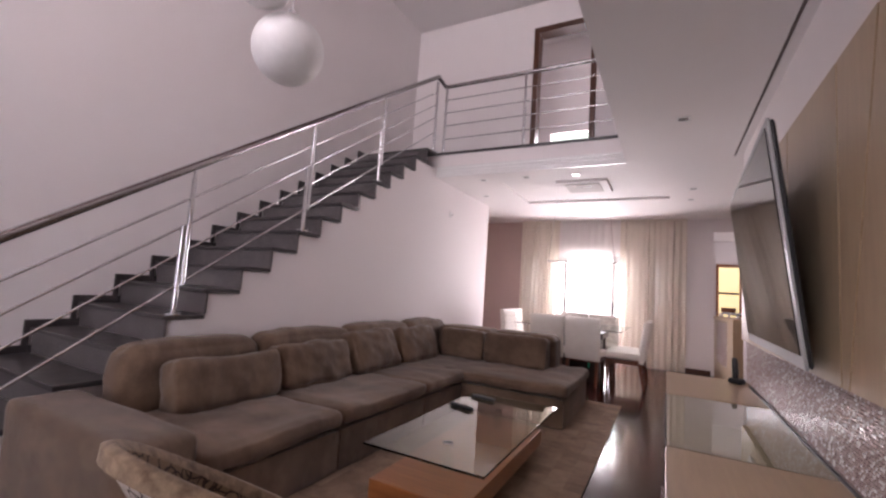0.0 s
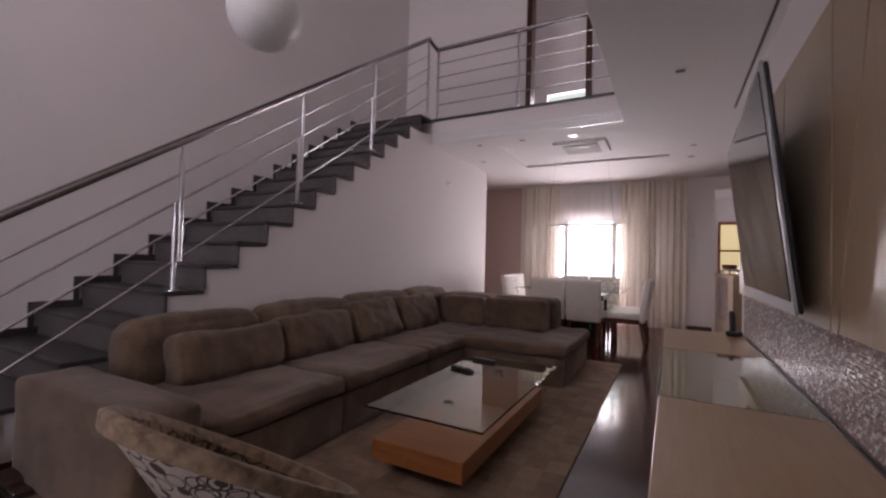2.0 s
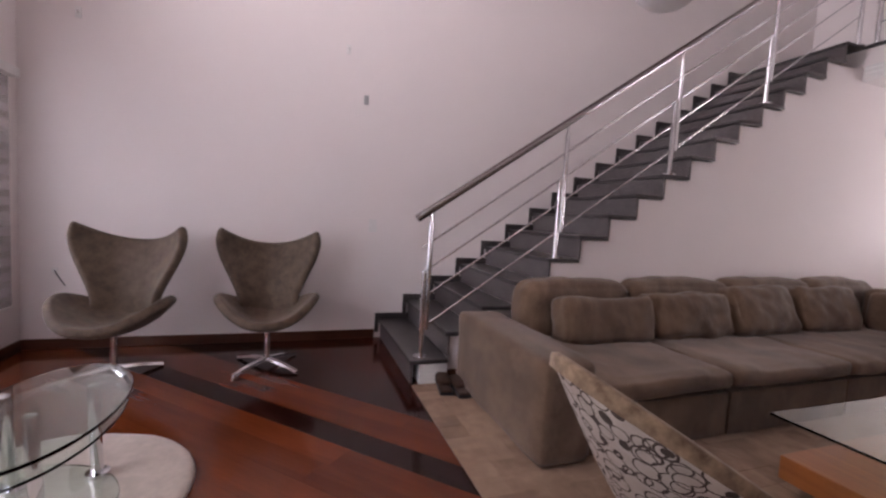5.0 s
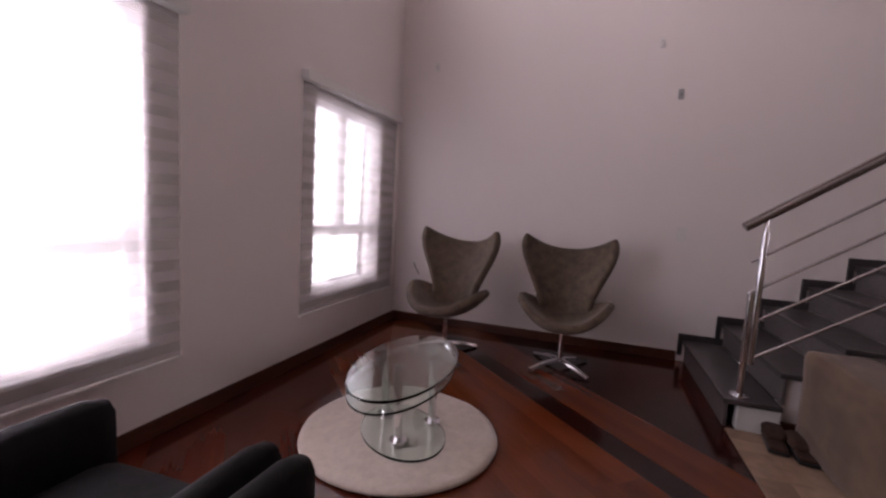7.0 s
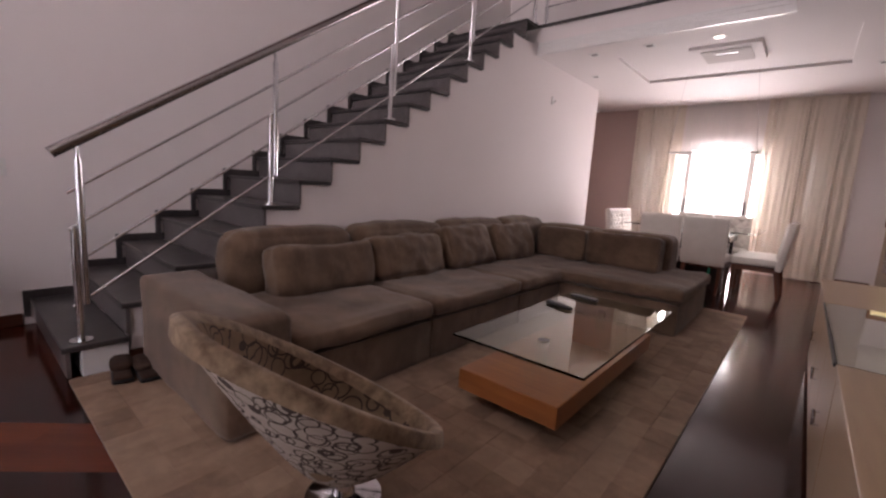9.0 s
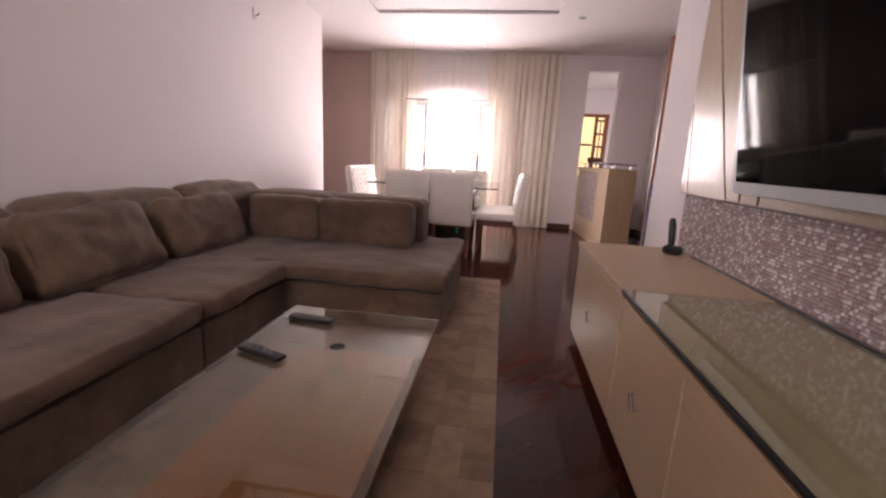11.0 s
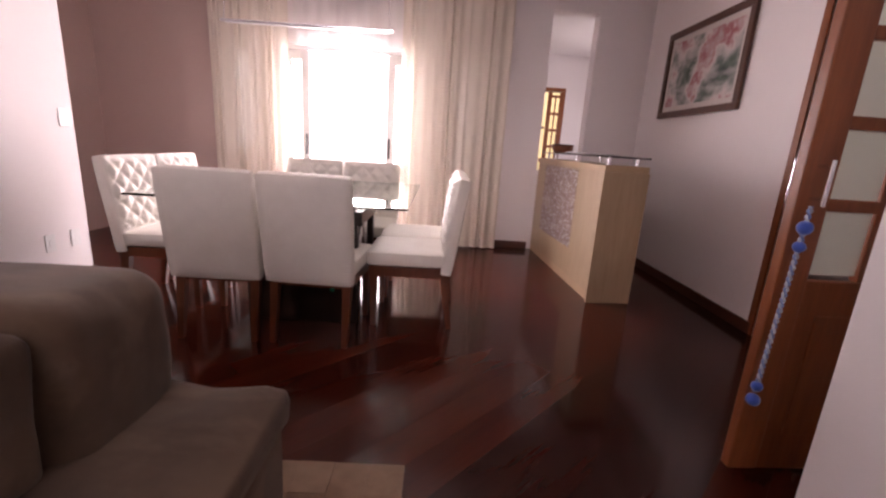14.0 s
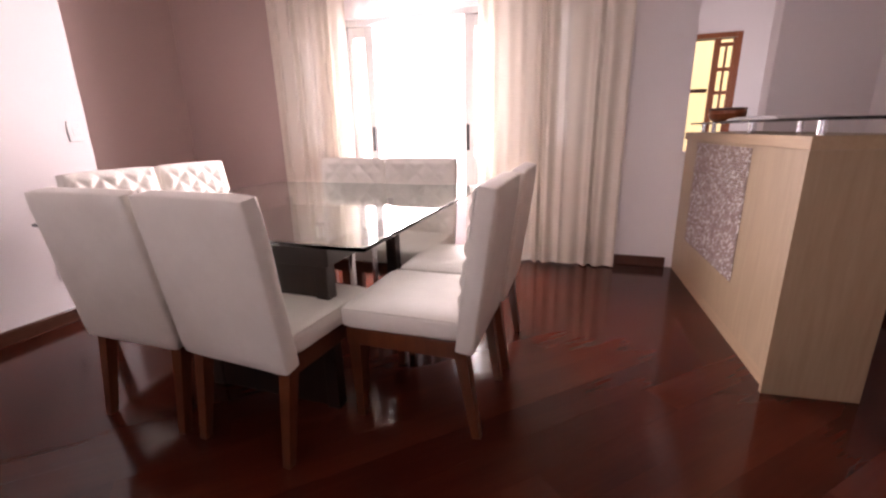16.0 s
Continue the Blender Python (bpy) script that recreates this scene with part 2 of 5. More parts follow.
GLASS = clear_glass("table_glass", (0.86, 0.95, 0.91))
# olive tint stands in for the brownish reflection on the coffee table
OLIVEGLASS = clear_glass("reflection_olive_glass", (0.70, 0.76, 0.66))
DARKGLASS = clear_glass("dark_bar_glass", (0.12, 0.13, 0.13))
PANE = clear_glass("window_glass", (0.97, 0.99, 0.98))
FROST = clear_glass("frosted_glass", (0.78, 0.80, 0.73), 0.6)
FROST.node_tree.nodes["Principled BSDF"].inputs["Transmission Weight"].default_value = 0.35
LEATHER = fabric("white_leatherette", (0.77, 0.715, 0.65), (0.84, 0.785, 0.72), 500, 0.5, 0.1, 8.0)
VELVET = fabric("olive_velvet", (0.050, 0.031, 0.019), (0.150, 0.102, 0.064), 900, 0.6, 0.2, 16.0)
BLACK = plain("black_leather", (0.006, 0.006, 0.007), 0.75, 0.2)
BLACKPLASTIC = plain("black_plastic", (0.014, 0.014, 0.016), 0.35)
SCREEN = plain("tv_screen", (0.003, 0.003, 0.004), 0.05, 0.07)
SILVER = plain("silver_bezel", (0.40, 0.40, 0.41), 0.35)
LOOPS = swirl_fabric("loop_print_cloth", (0.42, 0.35, 0.30), (0.53, 0.46, 0.40))
TUBIN = swirl_fabric("brown_loop_lining", (0.19, 0.125, 0.075), (0.26, 0.18, 0.115))
RIMCLOTH = fabric("mottled_tan_piping", (0.105, 0.062, 0.034), (0.35, 0.25, 0.16), 500, 0.95, 0.15, 22.0)
RUGBASE = fabric("rug_backing", (0.19, 0.12, 0.078), (0.22, 0.14, 0.09), 500, 0.95)
HIDE = random_tint("hide_patch", [(0.0, (0.195, 0.118, 0.072)), (0.35, (0.225, 0.138, 0.085)), (0.7, (0.258, 0.163, 0.103)), (1.0, (0.33, 0.222, 0.147))], 0.9, 260, 0.5, sheen=0.1, blotch=0.6)
HIDE_FIELD = random_tint("hide_patch_field", [(0.0, (0.195, 0.118, 0.072)), (0.35, (0.225, 0.138, 0.085)), (0.7, (0.258, 0.163, 0.103)), (1.0, (0.33, 0.222, 0.147))], 0.9, 260, 0.5, island=True, sheen=0.1, blotch=0.6)
SHAG = fabric("cream_shag", (0.46, 0.38, 0.32), (0.60, 0.50, 0.43), 160, 0.98, 0.5, 20.0)
TILE = random_tint("glass_mosaic", [(0.0, (0.37, 0.27, 0.25)), (0.5, (0.47, 0.37, 0.35)), (0.76, (0.56, 0.46, 0.44)), (0.80, (0.76, 0.71, 0.70)), (1.0, (0.84, 0.81, 0.80))], 0.2, 200, 0.03, island=True)
GROUT = plain("mosaic_grout", (0.36, 0.27, 0.25), 0.85)
CURTAIN = sheer("sheer_curtain", (0.80, 0.73, 0.64), 0.05, 0.32)
BLIND = sheer("white_voile", (0.85, 0.82, 0.80))
BANDS = sheer("blind_band", (0.90, 0.88, 0.88), 0.80, 0.2)
VOILE = sheer("blind_voile", (0.90, 0.87, 0.88), 0.68, 0.2)
DULL = plain("dull_diffuser", (0.62, 0.59, 0.57), 0.8, 0.2)
DARKLENS = plain("dark_lamp_lens", (0.13, 0.12, 0.12), 0.3)
GLOBE = plain("opal_globe", (0.85, 0.83, 0.82), 0.3)
LIT = glow("lamp_diffuser", (1.0, 0.9, 0.75), 4.0)
ART = artwork()
BLUE = fabric("blue_cord", (0.02, 0.06, 0.35), (0.05, 0.12, 0.5), 300, 0.8)
MIDBLUE = fabric("mid_blue_cord", (0.12, 0.18, 0.38), (0.2, 0.28, 0.5), 300, 0.8)
PALEBLUE = fabric("pale_cord", (0.35, 0.4, 0.5), (0.5, 0.55, 0.62), 300, 0.8)


# ---- builders ----
def bm_box(x0, y0, z0, x1, y1, z1, bevel=0.0, seg=2, bm=None):
    """A box between two corners, with rounded edges; joined to bm if one is given."""
    own = bmesh.new()
    bmesh.ops.create_cube(own, size=1)
    for v in own.verts:
        v.co = Vector(((x0 + x1) / 2 + v.co.x * (x1 - x0), (y0 + y1) / 2 + v.co.y * (y1 - y0), (z0 + z1) / 2 + v.co.z * (z1 - z0)))
    if bevel:
        bmesh.ops.bevel(own, geom=own.edges[:], offset=bevel, segments=seg, affect="EDGES", profile=0.5)
    return own if bm is None else join(bm, own)


def join(bm, other):
    me = bpy.data.meshes.new("temp")
    other.to_mesh(me)
    other.free()
    bm.from_mesh(me)
    bpy.data.meshes.remove(me)
    return bm


def bm_rod(a, b, r, seg=16, r2=None, bm=None):
    """A round bar from a to b."""
    a, b = Vector(a), Vector(b)
    own = bmesh.new()
    d = b - a
    seg = max(seg, 20)
    bmesh.ops.create_cone(own, cap_ends=True, segments=seg, radius1=r, radius2=r if r2 is None else r2, depth=d.length)
    m = Matrix.Translation((a + b) / 2) @ d.to_track_quat("Z", "Y").to_matrix().to_4x4()
    bmesh.ops.transform(own, matrix=m, verts=own.verts)
    return own if bm is None else join(bm, own)


def bm_prism(outline, lo, hi, axis="x", bevel=0.0):
    """A flat outline pushed from lo to hi along an axis."""
    own = bmesh.new()
    put = {"x": lambda p, h: (h, p[0], p[1]), "y": lambda p, h: (p[0], h, p[1]), "z": lambda p, h: (p[0], p[1], h)}[axis]
    base = own.faces.new([own.verts.new(put(p, lo)) for p in outline])
    top = bmesh.ops.extrude_face_region(own, geom=[base])
    shift = Vector(put((0, 0), hi - lo))
    for v in top["geom"]:
        if isinstance(v, bmesh.types.BMVert):
            v.co += shift
    bmesh.ops.recalc_face_normals(own, faces=own.faces)
    if bevel:
        bmesh.ops.bevel(own, geom=own.edges[:], offset=bevel, segments=2, affect="EDGES", profile=0.5)
    return own


def bm_cushion(sx, sy, sz, r=0.08, n=10, puff=0.0, sag=0.0, wrinkle=0.0, seed=0.0):
    """A soft rounded block, centred on its base: rounded by r, swollen by puff, sunk on top by sag."""
    own = bmesh.new()
    bmesh.ops.create_cube(own, size=2)
    bmesh.ops.subdivide_edges(own, edges=own.edges[:], cuts=n, use_grid_fill=True)
    h = Vector((sx / 2, sy / 2, sz / 2))
    rr = min(r, *(h * 0.98))
    for v in own.verts:
        u = v.co.copy()
        p = Vector((u.x * h.x, u.y * h.y, u.z * h.z))
        core = Vector([max(-(h[k] - rr), min(h[k] - rr, p[k])) for k in range(3)])
        d = p - core
        if d.length > 1e-6:
            p = core + d.normalized() * rr
        bulge = (1 - u.x ** 2) * (1 - u.y ** 2) + (1 - u.x ** 2) * (1 - u.z ** 2) + (1 - u.y ** 2) * (1 - u.z ** 2)
        nrm = Vector((u.x / h.x, u.y / h.y, u.z / h.z)).normalized()
        p += nrm * puff * bulge
        if u.z > 0:
            p.z -= sag * (1 - u.x ** 2) * (1 - u.y ** 2) * u.z
        if wrinkle:
            p += nrm * wrinkle * noise.noise(Vector((p.x * 5 + seed, p.y * 5, p.z * 5 + seed * 2)))
            p += nrm * wrinkle * 0.5 * noise.noise(Vector((p.x * 13 + seed, p.y * 13, p.z * 13)))
        v.co = p + Vector((0, 0, h.z))
    return own


def bm_loft(rings, closed=True, caps=False):
    """A skin over rings of points."""
    own = bmesh.new()
    rows = [[own.verts.new(p) for p in ring] for ring in rings]
    for a, b in zip(rows, rows[1:]):
        n = len(a)
        for i in range(n if closed else n - 1):
            j = (i + 1) % n
            own.faces.new((a[i], a[j], b[j], b[i]))
    if caps:
        own.faces.new(list(reversed(rows[0])))
        own.faces.new(rows[-1])
    bmesh.ops.recalc_face_normals(own, faces=own.faces)
    return own


def bm_lathe(profile, seg=32, sx=1.0, sy=1.0):
    """A turned body from (radius, height) pairs."""
    return bm_loft([[(r * sx * math.cos(2 * math.pi * k / seg), r * sy * math.sin(2 * math.pi * k / seg), z) for k in range(seg)] for r, z in profile], caps=True)


def mesh_of(name, bm, material, smooth=None):
    me = bpy.data.meshes.new(name)
    bm.to_mesh(me)
    bm.free()
    me.materials.append(material)
    me.polygons.foreach_set("use_smooth", [smooth is not None] * len(me.polygons))
    if smooth:
        me.set_sharp_from_angle(angle=radians(smooth))
    return me


def part(name, bm, material, parent=None, label="", smooth=20, at=None):
    """One mesh object, under a thing or a part."""
    ob = new(name, mesh_of(name, bm, material, smooth))
    if parent:
        ob.parent = parent
    if at is not None:
        ob.matrix_basis = at
    return tagged(ob, label)


def piece(name, me, parent, m):
    ob = new(name, me)
    ob.parent, ob.matrix_basis = parent, m
    return ob


def thing(name, label, category, m=None, group=""):
    ob = new(name)
    ob.empty_display_size = 0.1
    if m is not None:
        ob.matrix_basis = m
    return tagged(ob, label, category, group)


def structure(name, bm, material, label="", category=""):
    ob = part(name, bm, material)
    return tagged(ob, label or name.replace("_", " "), category or name.split("_")[0], kind="structure")


# ---- the building ----
X_TV, X_PAN, Y_WIN, Y_DIN, Z_LOW, Z_UP = 4.69, 4.62, -2.68, 8.25, 2.74, 3.06
X_VOID, Y_SLAB, X_STAIR, Y_END, X_RIGHT = 3.60, 4.50, 1.15, 6.52, 5.80
RISE, GO, STEPS = 0.18, 0.26, 17
TH = 0.16

floor = structure("floor", bm_box(-0.16, -2.84, -0.12, 6.96, 11.42, -0.014), DARKWOOD, "dark red varnished hardwood floor", "floor")

# outer walls
structure("wall_stairs", bm_box(-TH, Y_WIN - TH, 0, 0, Y_DIN + 2.0, 7.3), WALL, "tall off-white painted wall beside the stairs", "wall")


def wall_with_holes(name, axis, face, depth, a0, a1, z0, z1, holes, label, material=WALL):
    """A wall along one axis with rectangular openings right through it."""
    bm = bmesh.new()
    cuts = sorted({a0, a1, *(h[0] for h in holes), *(h[1] for h in holes)})
    for lo, hi in zip(cuts, cuts[1:]):
        mid = (lo + hi) / 2
        bands, z = [], z0
        for h in sorted((h for h in holes if h[0] < mid < h[1]), key=lambda h: h[2]):
            bands.append((z, h[2]))
            z = h[3]
        bands.append((z, z1))
        for b0, b1 in bands:
            if b1 - b0 > 1e-4:
                if axis == "x":
                    bm_box(lo, face, b0, hi, face + depth, b1, bm=bm)
                else:
                    bm_box(face, lo, b0, face + depth, hi, b1, bm=bm)
    bmesh.ops.remove_doubles(bm, verts=bm.verts, dist=1e-5)
    inner = [f for f in bm.faces if any(g is not f and (g.calc_center_median() - f.calc_center_median()).length < 1e-5 for e in f.edges for g in e.link_faces)]
    bmesh.ops.delete(bm, geom=list(set(inner)), context="FACES_ONLY")
    return structure(name, bm, material, label, "wall")


# the third, high hole is added only to let light in
wall_with_holes("wall_windows", "x", Y_WIN - TH, TH, 0, X_TV + TH, 0, 7.3, [(0.40, 1.36, 0.46, 1.90), (2.57, 3.57, 0.46, 1.95), (0.8, 2.8, 3.65, 5.55)], "off-white wall with two windows")
structure("wall_television", bm_box(X_TV, Y_WIN, 0, X_TV + 0.10, 4.43, Z_LOW), WALL, "off-white wall behind the television panel", "wall")
structure("wall_hall", bm_box(X_TV + 0.10, 4.36, 0, X_RIGHT + 1.0, 4.43, Z_LOW), WALL, "plain wall beside the double door", "wall")
structure("wall_hall_back", bm_box(X_RIGHT + 0.9, 4.43, 0, X_RIGHT + 1.0, Y_DIN, Z_LOW), WALL, "plain hall wall", "wall")
wall_with_holes("wall_picture", "y", X_RIGHT, TH, 4.43, Y_DIN + TH, 0, Z_LOW, [(4.50, 6.05, 0, 2.14)], "off-white wall with the framed picture")
wall_with_holes("wall_terrace", "x", Y_DIN, TH, 0, X_RIGHT, 0, Z_LOW, [(1.42, 1.64, 0.93, 2.0), (1.93, 3.36, 0, 2.04), (3.80, 4.05, 0.93, 2.0), (4.75, 5.23, 0.9, 2.52)], "off-white dining wall with the terrace door")
wall_with_holes("wall_kitchen_end", "x", 11.3, 0.12, 3.9, 6.8, 0, Z_LOW, [(5.10, 5.745, 0, 2.14)], "plain kitchen end wall with a door")
# the hole in this unseen wall is added for the kitchen fill
wall_with_holes("wall_kitchen_right", "y", 6.66, 0.14, Y_DIN + TH, 11.3, 0, Z_LOW, [(9.25, 10.55, 1.05, 2.15)], "plain kitchen wall with an unseen, added window")
structure("wall_kitchen_front", bm_box(X_RIGHT + TH, Y_DIN, 0, 6.8, Y_DIN + TH, Z_LOW), WALL, "plain kitchen wall", "wall")
structure("wall_kitchen_side", bm_box(3.9, Y_DIN + TH, 0, 4.04, 11.3, Z_LOW), WALL, "plain kitchen side wall", "wall")

# wall under the stairs, stepped on top, and going on to its free end
outline = [(0.28, 0.0), (Y_END, 0.0), (Y_END, Z_LOW), (Y_SLAB, Z_LOW), (Y_SLAB, 2.9), (STEPS * GO - 0.02, STEPS * RISE - 0.2)]
for j in range(STEPS - 1, 1, -1):
    outline += [((j - 1) * GO + 0.275, j * RISE - 0.035), ((j - 1) * GO + 0.025, j * RISE - 0.035)]
structure("wall_under_stairs", bm_prism(outline, X_STAIR - 0.14, X_STAIR - 0.02, "x"), WALL, "white wall under the stairs", "wall")
structure("wall_dining_return", bm_box(0, Y_END - 0.12, 0, X_STAIR - 0.14, Y_END, Z_LOW), WALL, "plain return wall beside the dining room", "wall")

structure("wall_dining_side", bm_box(0.0, Y_END, 0.0, 0.012, Y_DIN, Z_LOW), ROSE, "dusky rose side wall of the dining room", "wall")
structure("wall_dining_corner", bm_box(0.012, Y_DIN - 0.008, 0.0, 1.40, Y_DIN, Z_LOW), ROSE, "dusky rose wall beside the curtain", "wall")

# upper floor, corridor and void
structure("slab_gallery", bm_box(0.0, Y_SLAB + 0.12, Z_LOW + 0.2, X_VOID, 6.7, Z_UP), WALL, "white gallery slab", "slab")
structure("slab_fascia", bm_box(0.0, Y_SLAB, Z_LOW + 0.02, X_VOID, Y_SLAB + 0.12, Z_UP), WALL, "white painted edge of the gallery", "slab")
structure("trim_gallery_stone", bm_box(0.0, Y_SLAB - 0.03, Z_UP, X_VOID, 6.7, Z_UP + 0.03, 0.006), STONE, "dark granite edge of the gallery", "trim")
mould = [(0, 0), (-0.045, 0.0), (-0.045, 0.06), (-0.03, 0.075), (-0.03, 0.11), (-0.012, 0.125), (-0.012, 0.15), (0, 0.15)]
structure("trim_gallery_moulding", bm_prism([(Y_SLAB + p, Z_LOW + q) for p, q in mould], X_STAIR, X_VOID, "x"), WHITE, "white stepped moulding under the gallery", "trim")
wall_with_holes("wall_gallery", "x", 5.55, 0.14, 0, X_VOID, Z_UP, 7.3, [(2.20, 3.02, Z_UP, 5.26)], "upper wall with an open doorway")
structure("wall_upper_side", bm_box(X_VOID, Y_WIN, Z_LOW + 0.14, X_VOID + 0.14, 6.9, 7.3), WALL, "upper side wall over the television area", "wall")
structure("soffit_gallery", bm_box(0, 4.36, 5.78, X_VOID, 5.55, 6.95), CEIL, "white dropped ceiling above the gallery", "ceiling")
structure("ceiling_low", bm_box(X_VOID, Y_WIN, Z_LOW, X_TV - 0.080, Y_SLAB, Z_LOW + 0.14), CEIL, "white plaster ceiling", "ceiling")
structure("trim_shadow_gap", bm_box(X_TV - 0.080, Y_WIN, Z_LOW + 0.015, X_TV - 0.056, Y_SLAB, Z_LOW + 0.13), GAP, "recessed ceiling gap, its shadow put into a dark strip", "trim")
structure("ceiling_edge", bm_box(X_TV - 0.056, Y_WIN, Z_LOW, X_TV, Y_SLAB, Z_LOW + 0.14), CEIL, "narrow plaster ceiling strip along the wall", "ceiling")
roof = bmesh.new()
for k in range(36):
    bm_box(0, Y_WIN + k * 0.2, 6.86, X_VOID, Y_WIN + k * 0.2 + 0.194, 6.9, 0.004, 1, bm=roof)
structure("ceiling_roof_boards", roof, CEILWOOD, "dark red wooden roof boards", "ceiling")
for k in range(4):
    structure("trim_beam", bm_box(0, 3.6 - k * 1.7, 6.62, X_VOID, 3.74 - k * 1.7, 6.86, 0.01), CEILWOOD, "dark wooden roof beam", "beam")

structure("ceiling_passage", bm_box(X_RIGHT, 4.36, Z_LOW, X_RIGHT + 1.0, Y_DIN, Z_LOW + 0.1), CEIL, "plain passage ceiling", "ceiling")

# dining ceiling with a raised tray
TX0, TX1, TY0, TY1 = 1.92, 4.04, 5.02, 6.38
tray = bmesh.new()
for b in ((0, Y_SLAB, TX0, Y_DIN), (TX1, Y_SLAB, X_RIGHT, Y_DIN), (TX0, Y_SLAB, TX1, TY0), (TX0, TY1, TX1, Y_DIN)):
    bm_box(b[0], b[1], Z_LOW, b[2], b[3], Z_LOW + 0.02, bm=tray)
bm_box(TX0 - 0.1, TY0 - 0.1, Z_LOW + 0.03, TX1 + 0.1, TY1 + 0.1, Z_LOW + 0.07, bm=tray)
for b in ((TX0 - 0.1, TY0 - 0.1, TX0, TY1 + 0.1), (TX1, TY0 - 0.1, TX1 + 0.1, TY1 + 0.1), (TX0, TY0 - 0.1, TX1, TY0), (TX0, TY1, TX1, TY1 + 0.1)):
    bm_box(b[0], b[1], Z_LOW + 0.02, b[2], b[3], Z_LOW + 0.03, bm=tray)
structure("ceiling_dining", tray, CEIL, "white dining ceiling with a raised tray", "ceiling")
structure("ceiling_kitchen", bm_box(3.9, Y_DIN, Z_LOW, 6.8, 11.42, Z_LOW + 0.1), CEIL, "plain kitchen ceiling", "ceiling")
structure("ceiling_hall", bm_box(X_TV, 4.0, Z_LOW, X_RIGHT, Y_SLAB, Z_LOW + 0.1), CEIL, "plain hall ceiling", "ceiling")
wall_with_holes("wall_upper_room", "x", 6.9, 0.1, 0, X_VOID, Z_UP, 7.3, [(2.1, 3.3, Z_UP + 0.35, 4.14)], "plain upper room wall with a window")
structure("ceiling_upper_room", bm_box(0, 5.69, 5.9, X_VOID, 6.9, 6.0), CEIL, "plain upper room ceiling", "ceiling")

# baseboards
def baseboard(x0, y0, x1, y1, label="dark wooden baseboard"):
    structure("baseboard", bm_box(x0, y0, 0, x1, y1, 0.082, 0.006), BASEWOOD, label, "baseboard")


baseboard(0, Y_WIN, 0.018, -0.06)
baseboard(0.018, Y_WIN, X_TV, Y_WIN + 0.018)
baseboard(X_STAIR - 0.02, 0.26, X_STAIR - 0.002, Y_END)
baseboard(X_RIGHT - 0.018, 6.07, X_RIGHT, Y_DIN)
baseboard(4.07, Y_DIN - 0.018, 4.72, Y_DIN)
baseboard(5.26, Y_DIN - 0.018, X_RIGHT - 0.02, Y_DIN)
baseboard(0.012, Y_DIN - 0.026, 1.40, Y_DIN - 0.008)
baseboard(0.0, Y_END, X_STAIR - 0.002, Y_END + 0.018)
baseboard(X_TV - 0.018, 3.62, X_TV, 4.42, "dark wooden baseboard under the white wall")

# ---- stairs ----
stairs = tagged(thing("staircase", "straight staircase with dark granite treads and risers", "staircase"), kind="structure")
for j in range(1, STEPS + 1):
    y = (j - 1) * GO
    edge = X_STAIR + (0.02 if j > 1 else 0.05)
    part("tread", bm_box(0.0, y - 0.02, j * RISE - 0.03, edge, y + GO, j * RISE, 0.006), STONE, stairs)
    part("riser", bm_box(0.0, y, (j - 1) * RISE, X_STAIR, y + 0.02, j * RISE - 0.03, 0.002, 1), RISER, stairs, "granite riser coloured lighter for the light on it")
    sk = bm_prism([(y - 0.055, j * RISE), (y + GO - 0.055, j * RISE), (y + GO - 0.055, j * RISE + 0.055), (y - 0.055, j * RISE + 0.055), (y - 0.055, (j - 1) * RISE + 0.055), (y, (j - 1) * RISE + 0.055), (y, j * RISE)][0:1] + [(y + GO, j * RISE), (y + GO, j * RISE + 0.055), (y - 0.055, j * RISE + 0.055), (y - 0.055, max(0.0, (j - 1) * RISE + 0.055)), (y - 0.021, max(0.0, (j - 1) * RISE + 0.055)), (y - 0.021, j * RISE)], 0.001, 0.02, "x")
    part("skirting", sk, STONE, stairs, smooth=None)
part("plinth", bm_box(0.9, 0.06, 0.0, X_STAIR + 0.03, 0.26, RISE - 0.03, 0.004), WHITE, stairs, "white painted plinth")

rail = thing("stair_railing", "polished steel railing with four thin bars under a round handrail", "railing")
X_R = X_STAIR - 0.02
slope = RISE / GO


def rail_z(y, h):
    return RISE + (y - 0.07) * slope + h


for y in (0.07, 1.10, 2.145, 3.175, 4.36):
    base = math.floor(y / GO + 1.0) * RISE
    top = rail_z(y, 0.99)
    # two tubes side by side: one stands on the tread, the other carries the handrail
    if y < 4:
        part("post", bm_rod((X_R, y, base), (X_R, y, base + 0.60), 0.017, 14), STEEL, rail)
        part("upper_post", bm_rod((X_R + 0.006, y + 0.030, base + 0.20), (X_R + 0.006, y + 0.030, top - 0.05), 0.017, 14), STEEL, rail)
        for h in (0.24, 0.55):
            part("clamp", bm_box(X_R - 0.006, y - 0.004, base + h - 0.02, X_R + 0.012, y + 0.034, base + h + 0.02, 0.003), STEEL, rail)
    else:
        part("post", bm_rod((X_R, y, base), (X_R, y, top - 0.06), 0.019, 14), STEEL, rail)
    part("post_stem", bm_rod((X_R + (0.006 if y < 4 else 0), y + (0.030 if y < 4 else 0), top - 0.09), (X_R + (0.006 if y < 4 else 0), y + (0.030 if y < 4 else 0), top + 0.02), 0.009, 10), STEEL, rail)
    part("post_foot", bm_rod((X_R, y, base), (X_R, y, base + 0.012), 0.05, 18), STEEL, rail)
Y_TOP = 4.36
for h in (0.205, 0.42, 0.605, 0.785):
    part("bar", bm_rod((X_R, 0.05, rail_z(0.05, h)), (X_R, Y_TOP, rail_z(Y_TOP, h)), 0.008, 10), STEEL, rail)
